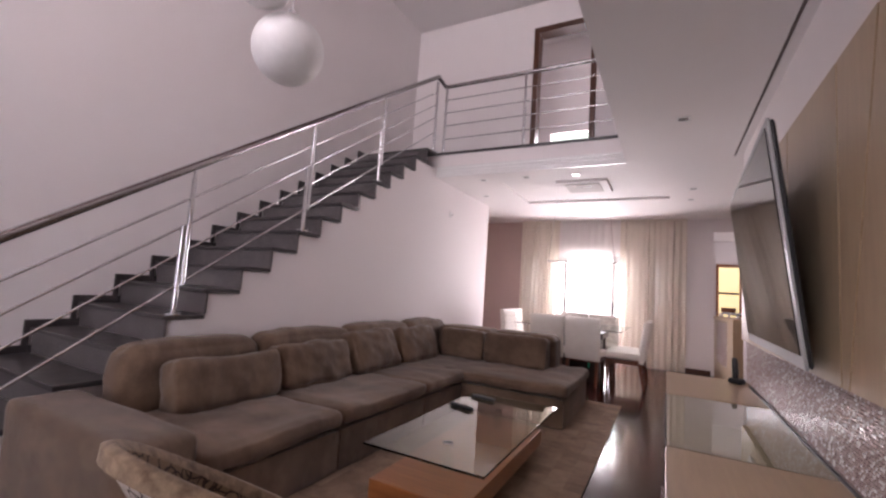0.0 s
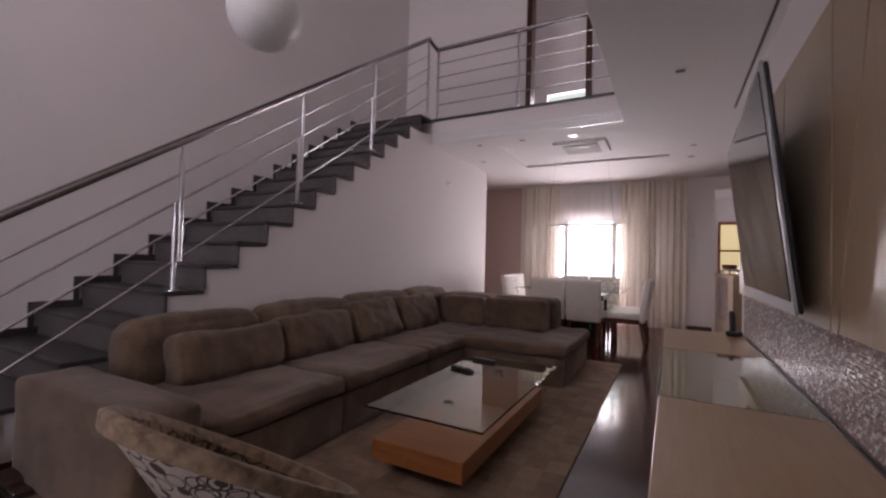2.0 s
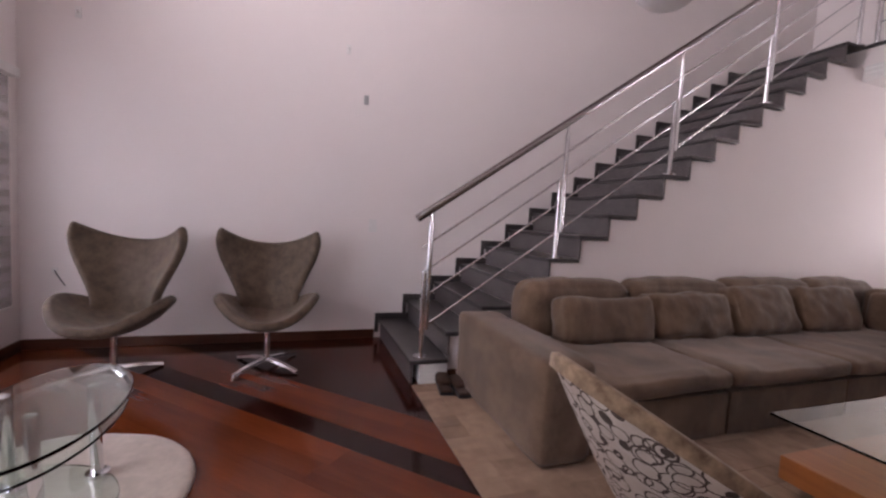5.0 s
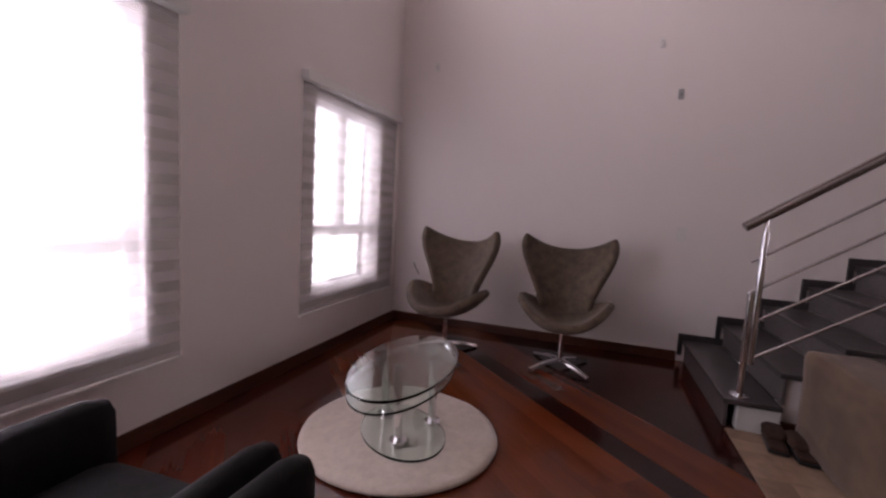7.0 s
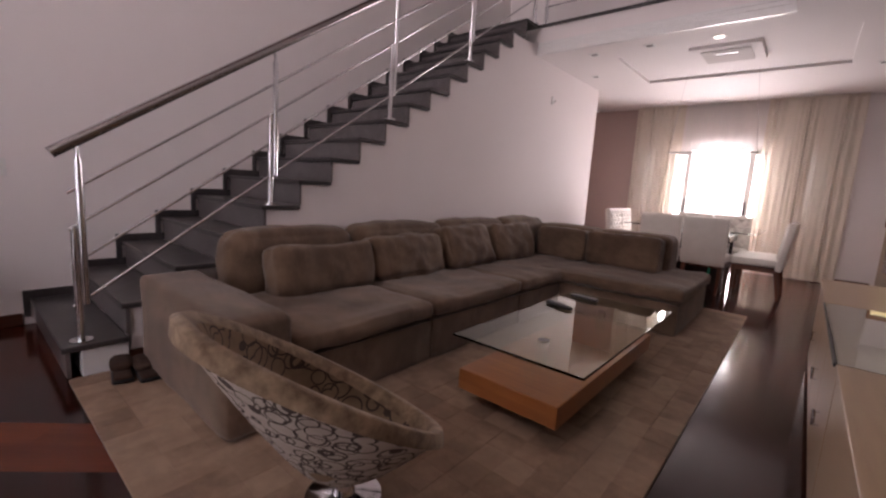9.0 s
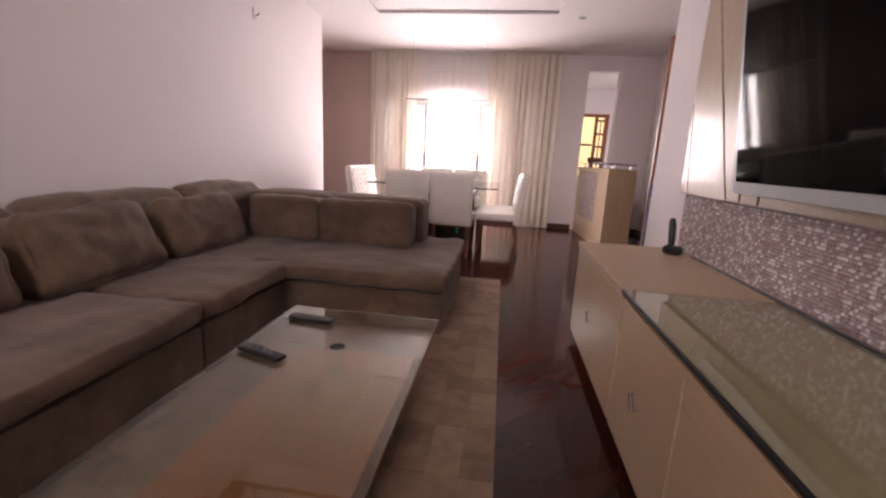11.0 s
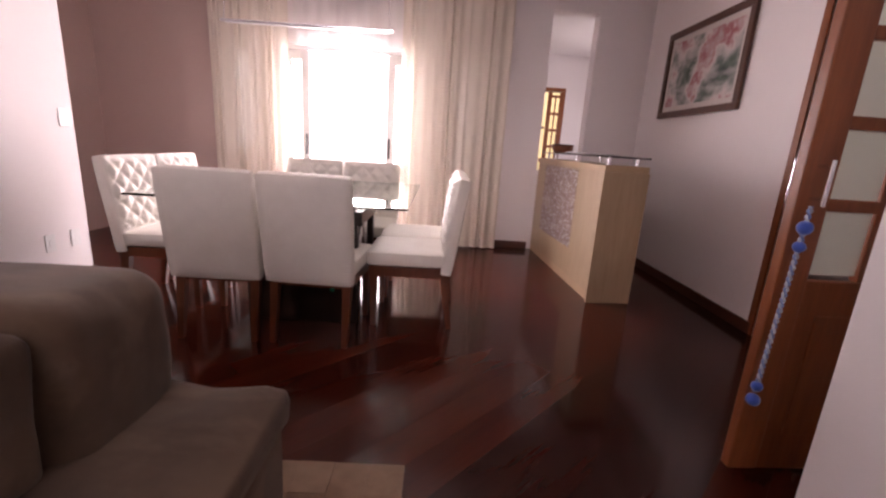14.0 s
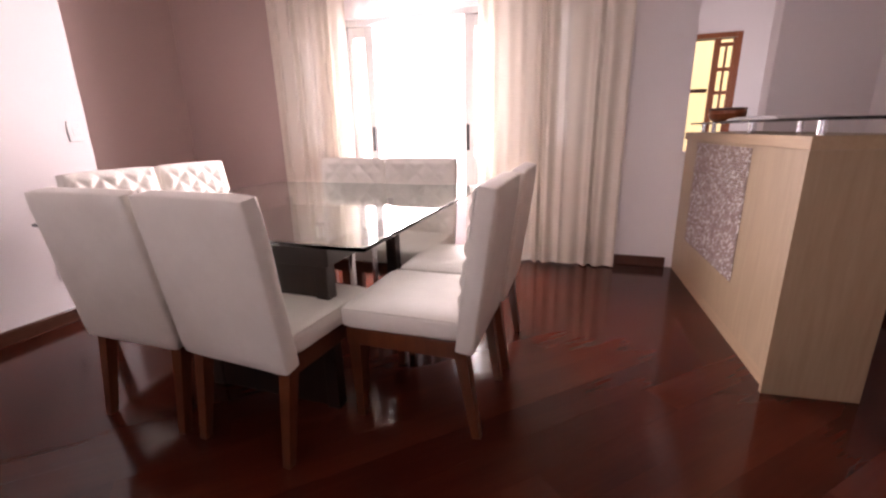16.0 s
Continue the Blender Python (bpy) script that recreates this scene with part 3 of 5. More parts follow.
part("handrail", bm_rod((X_R, 0.0, rail_z(0.0, 1.01)), (X_R, Y_TOP + 0.02, rail_z(Y_TOP + 0.02, 1.01)), 0.027, 18), RAIL, rail, "round steel handrail, darkened for its dark reflections")

gal = thing("gallery_railing", "polished steel railing along the gallery edge", "railing")
Z_G = Z_UP + 0.03
for x in (X_STAIR + 0.03, 2.35, 3.5):
    part("post", bm_rod((x, Y_SLAB + 0.05, Z_G), (x, Y_SLAB + 0.05, Z_G + 0.98), 0.019, 14), STEEL, gal)
    part("post_foot", bm_rod((x, Y_SLAB + 0.05, Z_G), (x, Y_SLAB + 0.05, Z_G + 0.012), 0.05, 18), STEEL, gal)
for h in (0.22, 0.42, 0.61, 0.80):
    part("bar", bm_rod((X_STAIR, Y_SLAB + 0.05, Z_G + h), (X_VOID, Y_SLAB + 0.05, Z_G + h), 0.008, 10), STEEL, gal)
part("handrail", bm_rod((X_STAIR, Y_SLAB + 0.05, Z_G + 1.0), (X_VOID, Y_SLAB + 0.05, Z_G + 1.0), 0.027, 18), RAIL, gal)
part("rail_bend", bm_rod((X_R, Y_TOP + 0.01, rail_z(Y_TOP, 1.01)), (X_STAIR + 0.01, Y_SLAB + 0.05, Z_G + 1.0), 0.027, 18), RAIL, gal)

# ---- upper doorway ----
frame_up = tagged(thing("door_upper", "dark red wooden frame of the open upper doorway", "door"), kind="structure")
part("jamb", bm_box(2.14, 5.50, Z_UP + 0.03, 2.22, 5.71, 5.28, 0.006), DARKWOOD, frame_up)
part("jamb", bm_box(3.00, 5.50, Z_UP + 0.03, 3.08, 5.71, 5.28, 0.006), DARKWOOD, frame_up)
part("head", bm_box(2.14, 5.495, 5.24, 3.08, 5.715, 5.33, 0.006), DARKWOOD, frame_up)

# ---- windows in the end wall ----
def end_window(name, x0, x1, z0, z1, split, label):
    w = tagged(thing(name, label, "window"), kind="structure")
    y0, y1 = Y_WIN - 0.11, Y_WIN - 0.05
    f = 0.05
    for b in ((x0, z0, x0 + f, z1), (x1 - f, z0, x1, z1), (x0 + f, z0, x1 - f, z0 + f), (x0 + f, z1 - f, x1 - f, z1)):
        part("window_frame", bm_box(b[0], y0, b[1], b[2], y1, b[3], 0.004), WHITE, w)
    part("mullion", bm_box(split - 0.03, y0, z0 + 0.52, split + 0.03, y1, z1 - f, 0.004), WHITE, w)
    part("transom", bm_box(x0 + f, y0 + 0.004, z0 + 0.47, x1 - f, y1 - 0.004, z0 + 0.52, 0.004), WHITE, w)
    part("sash", bm_box(x0 + f, y0 + 0.012, z0 + 0.43, split - 0.03, y1 - 0.012, z0 + 0.465, 0.004), WHITE, w)
    for a, b, c, d in ((x0 + f, split - 0.03, z0 + 0.52, z1 - f), (split + 0.03, x1 - f, z0 + 0.52, z1 - f), (x0 + f, x1 - f, z0 + f, z0 + 0.43)):
        p = part("pane", bm_box(a, Y_WIN - 0.083, c, b, Y_WIN - 0.078, d), PANE, w)
        p.visible_shadow = False
    part("window_sill", bm_box(x0 - 0.06, Y_WIN - 0.04, z0 - 0.03, x1 + 0.06, Y_WIN + 0.005, z0, 0.002), WHITE, w)
    return w


end_window("window_1", 0.40, 1.36, 0.46, 1.90, 0.92, "white framed window in the corner, bright with daylight")
# out of view; this high window is added to brighten the void
end_window("window_3", 0.8, 2.8, 3.65, 5.55, 1.8, "unseen high white framed window, added to light the void")
end_window("window_2", 2.57, 3.57, 0.46, 1.95, 3.1, "wide white framed window, bright with daylight")


def zebra_blind(x0, x1, z0, z1, label):
    b = thing("roller_blind", label, "blind")
    part("cassette", bm_box(x0, Y_WIN + 0.002, z1, x1, Y_WIN + 0.07, z1 + 0.07, 0.012), WHITE, b)
    part("sheet", bm_box(x0 + 0.02, Y_WIN + 0.008, z0, x1 - 0.02, Y_WIN + 0.009, z1), VOILE, b)
    n = int((z1 - z0) / 0.10)
    for k in range(n):
        z = z0 + (k + 0.5) * (z1 - z0) / n
        part("band", bm_box(x0 + 0.02, Y_WIN + 0.0105, z - 0.024, x1 - 0.02, Y_WIN + 0.0113, z + 0.024), BANDS, b)
    part("bottom_bar", bm_box(x0 + 0.02, Y_WIN + 0.003, z0 - 0.02, x1 - 0.02, Y_WIN + 0.022, z0, 0.004), WHITE, b)


zebra_blind(0.09, 1.53, 0.36, 1.95, "white banded roller blind over the corner window")
zebra_blind(2.385, 3.76, 0.36, 1.98, "white banded roller blind over the wide window")

# ---- terrace door ----
td = tagged(thing("door_terrace", "white glazed terrace door standing open to bright daylight", "door"), kind="structure")
for x in (1.93, 3.31):
    part("door_frame", bm_box(x, Y_DIN + 0.03, 0, x + 0.05, Y_DIN + 0.13, 2.04, 0.004), WHITE, td)
part("door_frame", bm_box(1.98, Y_DIN + 0.03, 1.99, 3.31, Y_DIN + 0.13, 2.04, 0.004), WHITE, td)


def terrace_leaf(x0, x1, handle_x):
    leaf = part("leaf", bm_box(x0, Y_DIN + 0.06, 0.02, x0 + (0.085 if x0 > 3 else 0.05), Y_DIN + 0.10, 1.99, 0.004), WHITE, td)
    part("stile", bm_box(x1 - (0.05 if x0 > 3 else 0.085), Y_DIN + 0.06, 0.02, x1, Y_DIN + 0.10, 1.99, 0.004), WHITE, leaf)
    part("top_rail", bm_box(x0 + (0.085 if x0 > 3 else 0.05), Y_DIN + 0.062, 1.90, x1 - (0.05 if x0 > 3 else 0.085), Y_DIN + 0.098, 1.988, 0.004), WHITE, leaf)
    part("lower_panel", bm_box(x0 + (0.085 if x0 > 3 else 0.05), Y_DIN + 0.066, 0.022, x1 - (0.05 if x0 > 3 else 0.085), Y_DIN + 0.094, 0.86, 0.004), WHITE, leaf)
    p = part("pane", bm_box(x0 + (0.085 if x0 > 3 else 0.05), Y_DIN + 0.078, 0.86, x1 - (0.05 if x0 > 3 else 0.085), Y_DIN + 0.083, 1.90), PANE, leaf)
    p.visible_shadow = False
    part("handle", bm_box(handle_x - 0.012, Y_DIN + 0.035, 0.92, handle_x + 0.012, Y_DIN + 0.06, 1.14, 0.006), BLACKPLASTIC, leaf, "dark pull handle")


terrace_leaf(1.98, 2.22, 2.19)
terrace_leaf(3.06, 3.31, 3.09)


# ---- curtains ----
def curtain(x0, x1, y, z0, z1, folds, label, seed):
    c = thing("curtain", label, "curtain", pose(0, 0, 0))
    n = folds * 10
    rings = []
    for i in range(13):
        v = i / 12
        row = []
        for k in range(n + 1):
            u = k / n
            ph = u * folds * 2 * math.pi + 0.8 * math.sin(u * 9 + seed) + 0.25 * math.sin(v * 3 + seed + u * 6)
            amp = 0.035 * (0.55 + 0.45 * math.sin(u * 17 + seed * 3)) * (0.75 + 0.35 * (1 - v))
            row.append((x0 + (x1 - x0) * u + 0.012 * math.sin(ph * 0.5), y + amp * math.sin(ph), z0 + (z1 - z0) * v))
        rings.append(row)
    bm = bm_loft(rings, closed=False)
    part("drape", bm, CURTAIN, c, smooth=180)
    part("header_tape", bm_box(x0, y - 0.03, z1 - 0.03, x1, y + 0.03, z1, 0.004), CURTAIN, c)


Y_C = Y_DIN - 0.13
curtain(1.27, 2.07, Y_C, 0.01, Z_LOW - 0.002, 9, "cream sheer curtain in soft folds beside the terrace door", 0.4)
curtain(3.22, 4.33, Y_C, 0.01, Z_LOW - 0.002, 11, "cream sheer curtain in soft folds by the bar wall", 2.1)
vb = thing("voile_curtain", "plain white voile across the head of the terrace door", "curtain")
part("hem", bm_box(2.10, Y_DIN - 0.078, 2.015, 3.20, Y_DIN - 0.062, 2.035, 0.003), BLIND, vb)
part("header_tape", bm_box(2.13, Y_DIN - 0.085, Z_LOW - 0.04, 3.17, Y_DIN - 0.055, Z_LOW - 0.003, 0.003), BLIND, vb)
part("drape", bm_loft([[(2.10 + 1.10 * k / 40, Y_DIN - 0.07 + 0.008 * math.sin(k * 1.3), z) for k in range(41)] for z in (2.03, 2.35, Z_LOW - 0.002)], closed=False), BLIND, vb, smooth=180)

# ---- sofa ----
sofa = thing("corner_sofa", "large taupe suede corner sofa with loose back cushions", "sofa", pose(0, 0, 0))
def put_part(name, bm, mat, parent, x, y, z, rx=0, ry=0, rz=0, label="", smooth=60):
    return part(name, bm, mat, parent, label, smooth, pose(x, y, z, rx, ry, rz))


for a_, b_ in ((0.62, 1.57), (1.57, 2.62), (2.62, 3.36)):
    put_part("base", bm_cushion(1.02, b_ - a_ - 0.004, 0.262, 0.02, 8, 0, 0, 0.004, a_), SOFA, sofa, 1.74, (a_ + b_) / 2, 0.016)
put_part("base", bm_cushion(2.03, 1.20, 0.268, 0.025, 10, 0, 0, 0.004, 8), SOFA, sofa, 2.235, 3.95, 0.016)
seats = [(0.62, 1.57), (1.57, 2.62), (2.62, 3.40)]
for k, (a, b) in enumerate(seats):
    put_part("seat_cushion", bm_cushion(0.85, b - a - 0.008, 0.115, 0.045, 18, 0.012, 0.012, 0.014, k * 3.1), SOFA, sofa, 1.845, (a + b) / 2, 0.285)
put_part("seat_cushion", bm_cushion(1.86, 1.27, 0.115, 0.045, 24, 0.010, 0.010, 0.016, 11), SOFA, sofa, 2.34, 3.945, 0.29, label="long chaise seat cushion")
put_part("arm", bm_cushion(1.12, 0.30, 0.51, 0.045, 12, 0.008, 0, 0.006, 5), SOFA, sofa, 1.74, 0.46, 0.016)
for k, (a, b, h) in enumerate(((0.70, 1.60, 0.60), (1.60, 2.62, 0.615), (2.62, 3.62, 0.625), (3.62, 4.55, 0.63))):
    put_part("backrest", bm_cushion(0.27, b - a - 0.010, h, 0.10, 20, 0.015, -0.018, 0.014, 20 + k), SOFA, sofa, 1.31, (a + b) / 2, 0.15)
for k, (a, b) in enumerate(((1.46, 2.19), (2.19, 2.95))):
    put_part("backrest", bm_cushion(b - a - 0.010, 0.37, 0.61, 0.075, 20, 0.012, 0.0, 0.008, 30 + k), SOFA, sofa, (a + b) / 2, 4.40, 0.13)
# loose cushions along the wall: boxy, slumped with a folded corner, and two rounder ones
for k, (a, b, h, puff, lean, turn, rough_) in enumerate(((0.86, 1.60, 0.315, 0.022, -13, 0, 0.020), (1.62, 2.36, 0.335, 0.030, -20, -2, 0.032), (2.42, 3.12, 0.385, 0.036, -24, 2, 0.026), (3.18, 3.84, 0.38, 0.026, -20, -4, 0.028))):
    put_part("back_cushion", bm_cushion(0.22, b - a - 0.02, h, 0.055, 22, puff, 0.03, rough_, 40 + 3 * k), SOFA, sofa, 1.605, (a + b) / 2, 0.375, 0, lean, turn, "loose slumped back cushion")
for k, (a, b) in enumerate(((1.63, 2.185), (2.19, 2.91))):
    put_part("back_cushion", bm_cushion(b - a - 0.012, 0.25, 0.335, 0.04, 20, 0.010, 0.0, 0.014, 60 + 3 * k), SOFA, sofa, (a + b) / 2, 4.085, 0.388, -5, 0, 0, "loose back cushion")

# ---- rugs ----
rug = thing("patchwork_rug", "beige patchwork hide rug under the sofa and coffee table", "rug")
RX0, RX1, RY0, RY1 = 1.20, 3.60, 0.0, 4.72
part("backing", bm_box(RX0, RY0, 0.001, RX1, RY1, 0.008, 0.002, 1), RUGBASE, rug)

# ---- coffee table ----
ct = thing("coffee_table", "square-edged glass coffee table on an orange wood block base", "table", pose(0, 0, 0))
part("glass_top", bm_box(2.61, 1.32, 0.338, 3.31, 2.79, 0.35, 0.003), OLIVEGLASS, ct, "thick clear glass top")
part("base", bm_box(2.70, 1.275, 0.10, 3.23, 2.66, 0.205, 0.005), CHERRY, ct, "orange cherry wood block")
part("plinth", bm_box(2.80, 1.42, 0.014, 3.13, 2.52, 0.10, 0.003), BLACKPLASTIC, ct, "dark recessed plinth")
for y in (1.62, 2.42):
    part("spacer", bm_rod((2.97, y, 0.205), (2.97, y, 0.338), 0.03, 20), GLASS, ct, "clear glass spacer")


def remote(x, y, z, turn, label):
    r = thing("remote_control", label, "remote", pose(x, y, z, 0, 0, turn), "remotes on the table")
    part("case", bm_cushion(0.05, 0.20, 0.022, 0.009, 4), BLACKPLASTIC, r)
    for i in range(4):
        for j in range(2):
            part("button", bm_rod((-0.011 + 0.022 * j, -0.06 + i * 0.035, 0.021), (-0.011 + 0.022 * j, -0.06 + i * 0.035, 0.025), 0.006, 8), plain_grey, r)


plain_grey = plain("grey_rubber", (0.12, 0.12, 0.12), 0.7)
remote(2.74, 2.28, 0.351, 72, "black remote control lying on the glass table")
remote(2.77, 2.62, 0.351, 84, "black remote control near the table's far end")

# ---- patterned tub chair ----
tub = thing("tub_chair", "rounded tub armchair in cream cloth with brown loops", "armchair", pose(2.945, 0.325, 0.0, 0, 0, -6))


def tub_rim(a):
    """Rim height by the angle from the back."""
    return 0.315 + 0.425 * (0.5 + 0.5 * math.cos(a))


def tub_rings(inner):
    rings = []
    for i in range(12):
        v = i / 11
        ring = []
        for k in range(40):
            a = 2 * math.pi * k / 40
            flare = 0.11 + 0.225 * v ** 0.75
            rr = flare - (0.045 if inner else 0)
            top = tub_rim(a)
            z = 0.135 + (top - 0.135) * v if not inner else 0.27 + (top - 0.27) * v
            if inner:
                rr = (0.165 + 0.17 * v ** 0.7) - 0.045
            back = 0.02 * v * (0.5 + 0.5 * math.cos(a))
            lean = (1 - v) * (0.55 if inner else 1.0)
            ring.append((rr * math.sin(a) - 0.13 * lean, -(rr + back) * math.cos(a) + 0.15 * lean, z))
        rings.append(ring)
    return rings


part("shell", bm_loft(tub_rings(False)), LOOPS, tub, smooth=180)
part("lining", bm_loft(tub_rings(True)), TUBIN, tub, "brown figured lining", smooth=180)
o, i_ = tub_rings(False)[-1], tub_rings(True)[-1]
o = [(p[0] * 1.03, p[1] * 1.03, p[2] - 0.012) for p in o]
mid = [((p[0] + q[0]) / 2, (p[1] + q[1]) / 2, p[2] + 0.045) for p, q in zip(o, i_)]
rim_a = [((p[0] * 3 + q[0]) / 4 * 1.01, (p[1] * 3 + q[1]) / 4 * 1.01, q[2] - 0.004) for p, q in zip(o, mid)]
part("rim", bm_loft([o, rim_a, mid, i_]), RIMCLOTH, tub, smooth=180)
put_part("seat", bm_cushion(0.24, 0.24, 0.07, 0.035, 8, 0.01), TUBIN, tub, -0.06, 0.08, 0.245)
part("swivel_foot", bm_lathe([(0.13, 0.014), (0.13, 0.026), (0.04, 0.04), (0.03, 0.10), (0.05, 0.155)], 28), CHROME, tub, at=pose(-0.13, 0.15, 0))


# ---- egg chairs ----
def egg_chair(x, y, turn):
    e = thing("egg_chair", "olive brown velvet egg chair on a chrome star foot", "armchair", pose(x, y, 0, 0, 0, turn), "egg chairs by the wall")
    rows = []
    for i in range(19):
        v = i / 18
        ring = []
        for k in range(25):
            u = k / 12 - 1
            w_ = max(0, min(1, (v - 0.08) / 0.80))
            half = (0.195 + 0.03 * max(0, 0.15 - v) / 0.15 + 0.165 * w_ * w_ * (3 - 2 * w_)) * (1 - 0.07 * (max(0, v - 0.84) / 0.16) ** 2)
            zt = 0.36 + v * (0.52 + 0.12 * abs(u) ** 2.2)
            fwd = -0.20 - 0.16 * v + (0.10 + 0.10 * v) * abs(u) ** 2.0
            ring.append((u * half, fwd, zt))
        rows.append(ring)
    back = part("back_shell", bm_loft(rows, closed=False), VELVET, e, smooth=180)
    rows = []
    for i in range(1, 11):
        r = i / 10
        ring = []
        for k in range(48):
            a = 2 * math.pi * k / 48
            s_, c_ = math.sin(a), math.cos(a)
            rim = 0.375 + 0.155 * abs(s_) ** 2.6 if c_ > 0 else 0.375 + 0.155 * abs(s_) ** 1.2
            deep = 0.33 if c_ > 0 else 0.25
            ring.append((0.345 * s_ * r * (1 - 0.10 * max(0, c_)), deep * c_ * r, 0.315 + (rim - 0.315) * r ** 2.2))
        rows.append(ring)
    seat = part("seat_shell", bm_loft(rows, caps=True), VELVET, e, smooth=180)
    bmx = bmesh.new()
    bmx.from_mesh(seat.data)
    bmesh.ops.delete(bmx, geom=[f for f in bmx.faces if len(f.verts) > 20 and f.calc_center_median().z > 0.36], context="FACES")
    bmx.to_mesh(seat.data)
    bmx.free()
    for ob, th in ((back, 0.055), (seat, 0.06)):
        m = ob.modifiers.new("thick", "SOLIDIFY")
        m.thickness, m.offset = th, 0.0
        b = ob.modifiers.new("round", "BEVEL")
        b.width, b.segments, b.limit_method, b.angle_limit = 0.022, 3, "ANGLE", radians(50)
    part("stem", bm_rod((0, 0, 0.06), (0, 0, 0.30), 0.022, 16), CHROME, e)
    for a in (45, 135, 225, 315):
        c, s_ = math.cos(radians(a)), math.sin(radians(a))
        part("foot", bm_loft([[(c * r - s_ * w, s_ * r + c * w, z + h) for w, h in ((-wd, 0), (wd, 0), (wd * 0.7, 0.016), (-wd * 0.7, 0.016))] for r, z, wd in ((0.02, 0.05, 0.024), (0.16, 0.035, 0.02), (0.29, 0.006, 0.016))], caps=True), CHROME, e)
    return e


egg_chair(0.66, -1.875, -99)
egg_chair(0.62, -0.95, -88)

# ---- oval glass side table and round rug ----
rr = thing("round_rug", "round cream shag rug under the glass side table", "rug", pose(2.02, -1.63, 0))
bm = bm_lathe([(0.47, 0.002), (0.495, 0.012), (0.49, 0.024), (0.46, 0.03), (0.2, 0.032)], 64)
for v in bm.verts:
    v.co.z += 0.006 * noise.noise(v.co * 14)
part("shag", bm, SHAG, rr, smooth=180)
st = thing("side_table", "oval two-level glass side table with chrome legs", "table", pose(2.17, -1.56, 0.034, 0, 0, 0))


def oval(a, b, z, h, turn, x=0.0, y=0.0):
    """A flat oval slab with a softened edge."""
    c, s_ = math.cos(radians(turn)), math.sin(radians(turn))
    rings = []
    for f, dz in ((0.992, 0), (1, h * 0.3), (1, h * 0.7), (0.992, h)):
        ring = []
        for k in range(64):
            p, q = a * f * math.cos(2 * math.pi * k / 64), b * f * math.sin(2 * math.pi * k / 64)
            ring.append((x + p * c - q * s_, y + p * s_ + q * c, z + dz))
        rings.append(ring)
    return bm_loft(rings, caps=True)


part("glass_top", oval(0.41, 0.21, 0.43, 0.012, 4, 0.07, 0.05), GLASS, st, smooth=30)
part("glass_shelf", oval(0.40, 0.20, 0.385, 0.010, 4, 0.08, 0.05), GLASS, st, smooth=30)
part("glass_foot", oval(0.27, 0.20, 0.004, 0.012, 45, -0.11, -0.04), GLASS, st, smooth=30)
for x, y in ((-0.20, -0.18), (0.0, -0.01), (-0.24, 0.07)):
    part("leg", bm_rod((x, y, 0.016), (x + 0.04, y, 0.385), 0.021, 24), CHROME, st)
    part("collar", bm_rod((x, y, 0.016), (x, y, 0.03), 0.042, 28), CHROME, st)

# ---- glowing daylight far outside the openings ----
OUTSIDE = glow("hazy_daylight", (1.0, 0.97, 0.98), 1.6)
GARDEN = glow("hazy_garden_sky", (1.0, 0.97, 0.98), 1.9)
UPPER = glow("hazy_garden", (0.85, 0.95, 0.86), 0.8)
YELLOW = glow("sunlit_yellow_yard", (1.0, 0.84, 0.46), 0.62)
for name, b, mat in (("backdrop_terrace", (-4.0, 10.9, -0.5, 3.88, 10.95, 6.0), OUTSIDE), ("backdrop_garden", (-3.0, -5.6, -0.5, 8.0, -5.55, 8.0), GARDEN),
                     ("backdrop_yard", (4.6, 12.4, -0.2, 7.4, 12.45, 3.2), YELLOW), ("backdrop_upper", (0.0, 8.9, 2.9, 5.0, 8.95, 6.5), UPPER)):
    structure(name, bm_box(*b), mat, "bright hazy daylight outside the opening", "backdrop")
for k, (x0, x1) in enumerate(((1.42, 1.64), (3.80, 4.05))):
    w = tagged(thing("window_%d" % (4 + k), "narrow white framed sidelight behind the curtain", "window"), kind="structure")
    for b in ((x0, 0.93, x0 + 0.03, 2.0), (x1 - 0.03, 0.93, x1, 2.0), (x0 + 0.03, 0.93, x1 - 0.03, 0.97), (x0 + 0.03, 1.96, x1 - 0.03, 2.0)):
        part("window_frame", bm_box(b[0], Y_DIN + 0.05, b[1], b[2], Y_DIN + 0.1, b[3], 0.003), WHITE, w)
    p = part("pane", bm_box(x0 + 0.03, Y_DIN + 0.073, 0.97, x1 - 0.03, Y_DIN + 0.078, 1.96), PANE, w)
    p.visible_shadow = False

# ---- television wall ----
panel = thing("wall_panel", "pale maple wall panelling with dark vertical and slanting grooves", "panel")
P0, P1, PZ0, PZ1 = -1.2, 3.60, 0.95, 2.125
XP0, XP1 = X_PAN - 0.05, X_TV - 0.001
cuts = [(P0, P0), (0.0, 0.0), (0.34, 0.34), (0.69, 0.695), (0.91, 0.925), (1.31, 1.02), (1.38, 1.38), (2.10, 2.10), (2.83, 2.83), (2.97, 2.97), (3.083, 3.567)]
for (a0, a1), (b0, b1) in zip(cuts, cuts[1:]):
    g = 0.008
    bm = bm_prism([(a0 + g, PZ0), (b0 - g, PZ0), (b1 - g, PZ1), (a1 + g, PZ1)], XP0, XP1 - 0.012, "x")
    part("board", bm, MAPLE_UP, panel, smooth=None)
# the last boards are cut by a second slanting groove that leaves the panel's edge half way up
for outline_ in ([(3.091, PZ0), (3.497, PZ0), (3.606, 1.46), (3.62, 1.52), (3.62, PZ1), (3.575, PZ1)], [(3.511, PZ0), (3.60, PZ0), (3.615, 1.44)]):
    part("board", bm_prism(outline_, XP0, XP1 - 0.012, "x"), MAPLE_UP, panel, smooth=None)
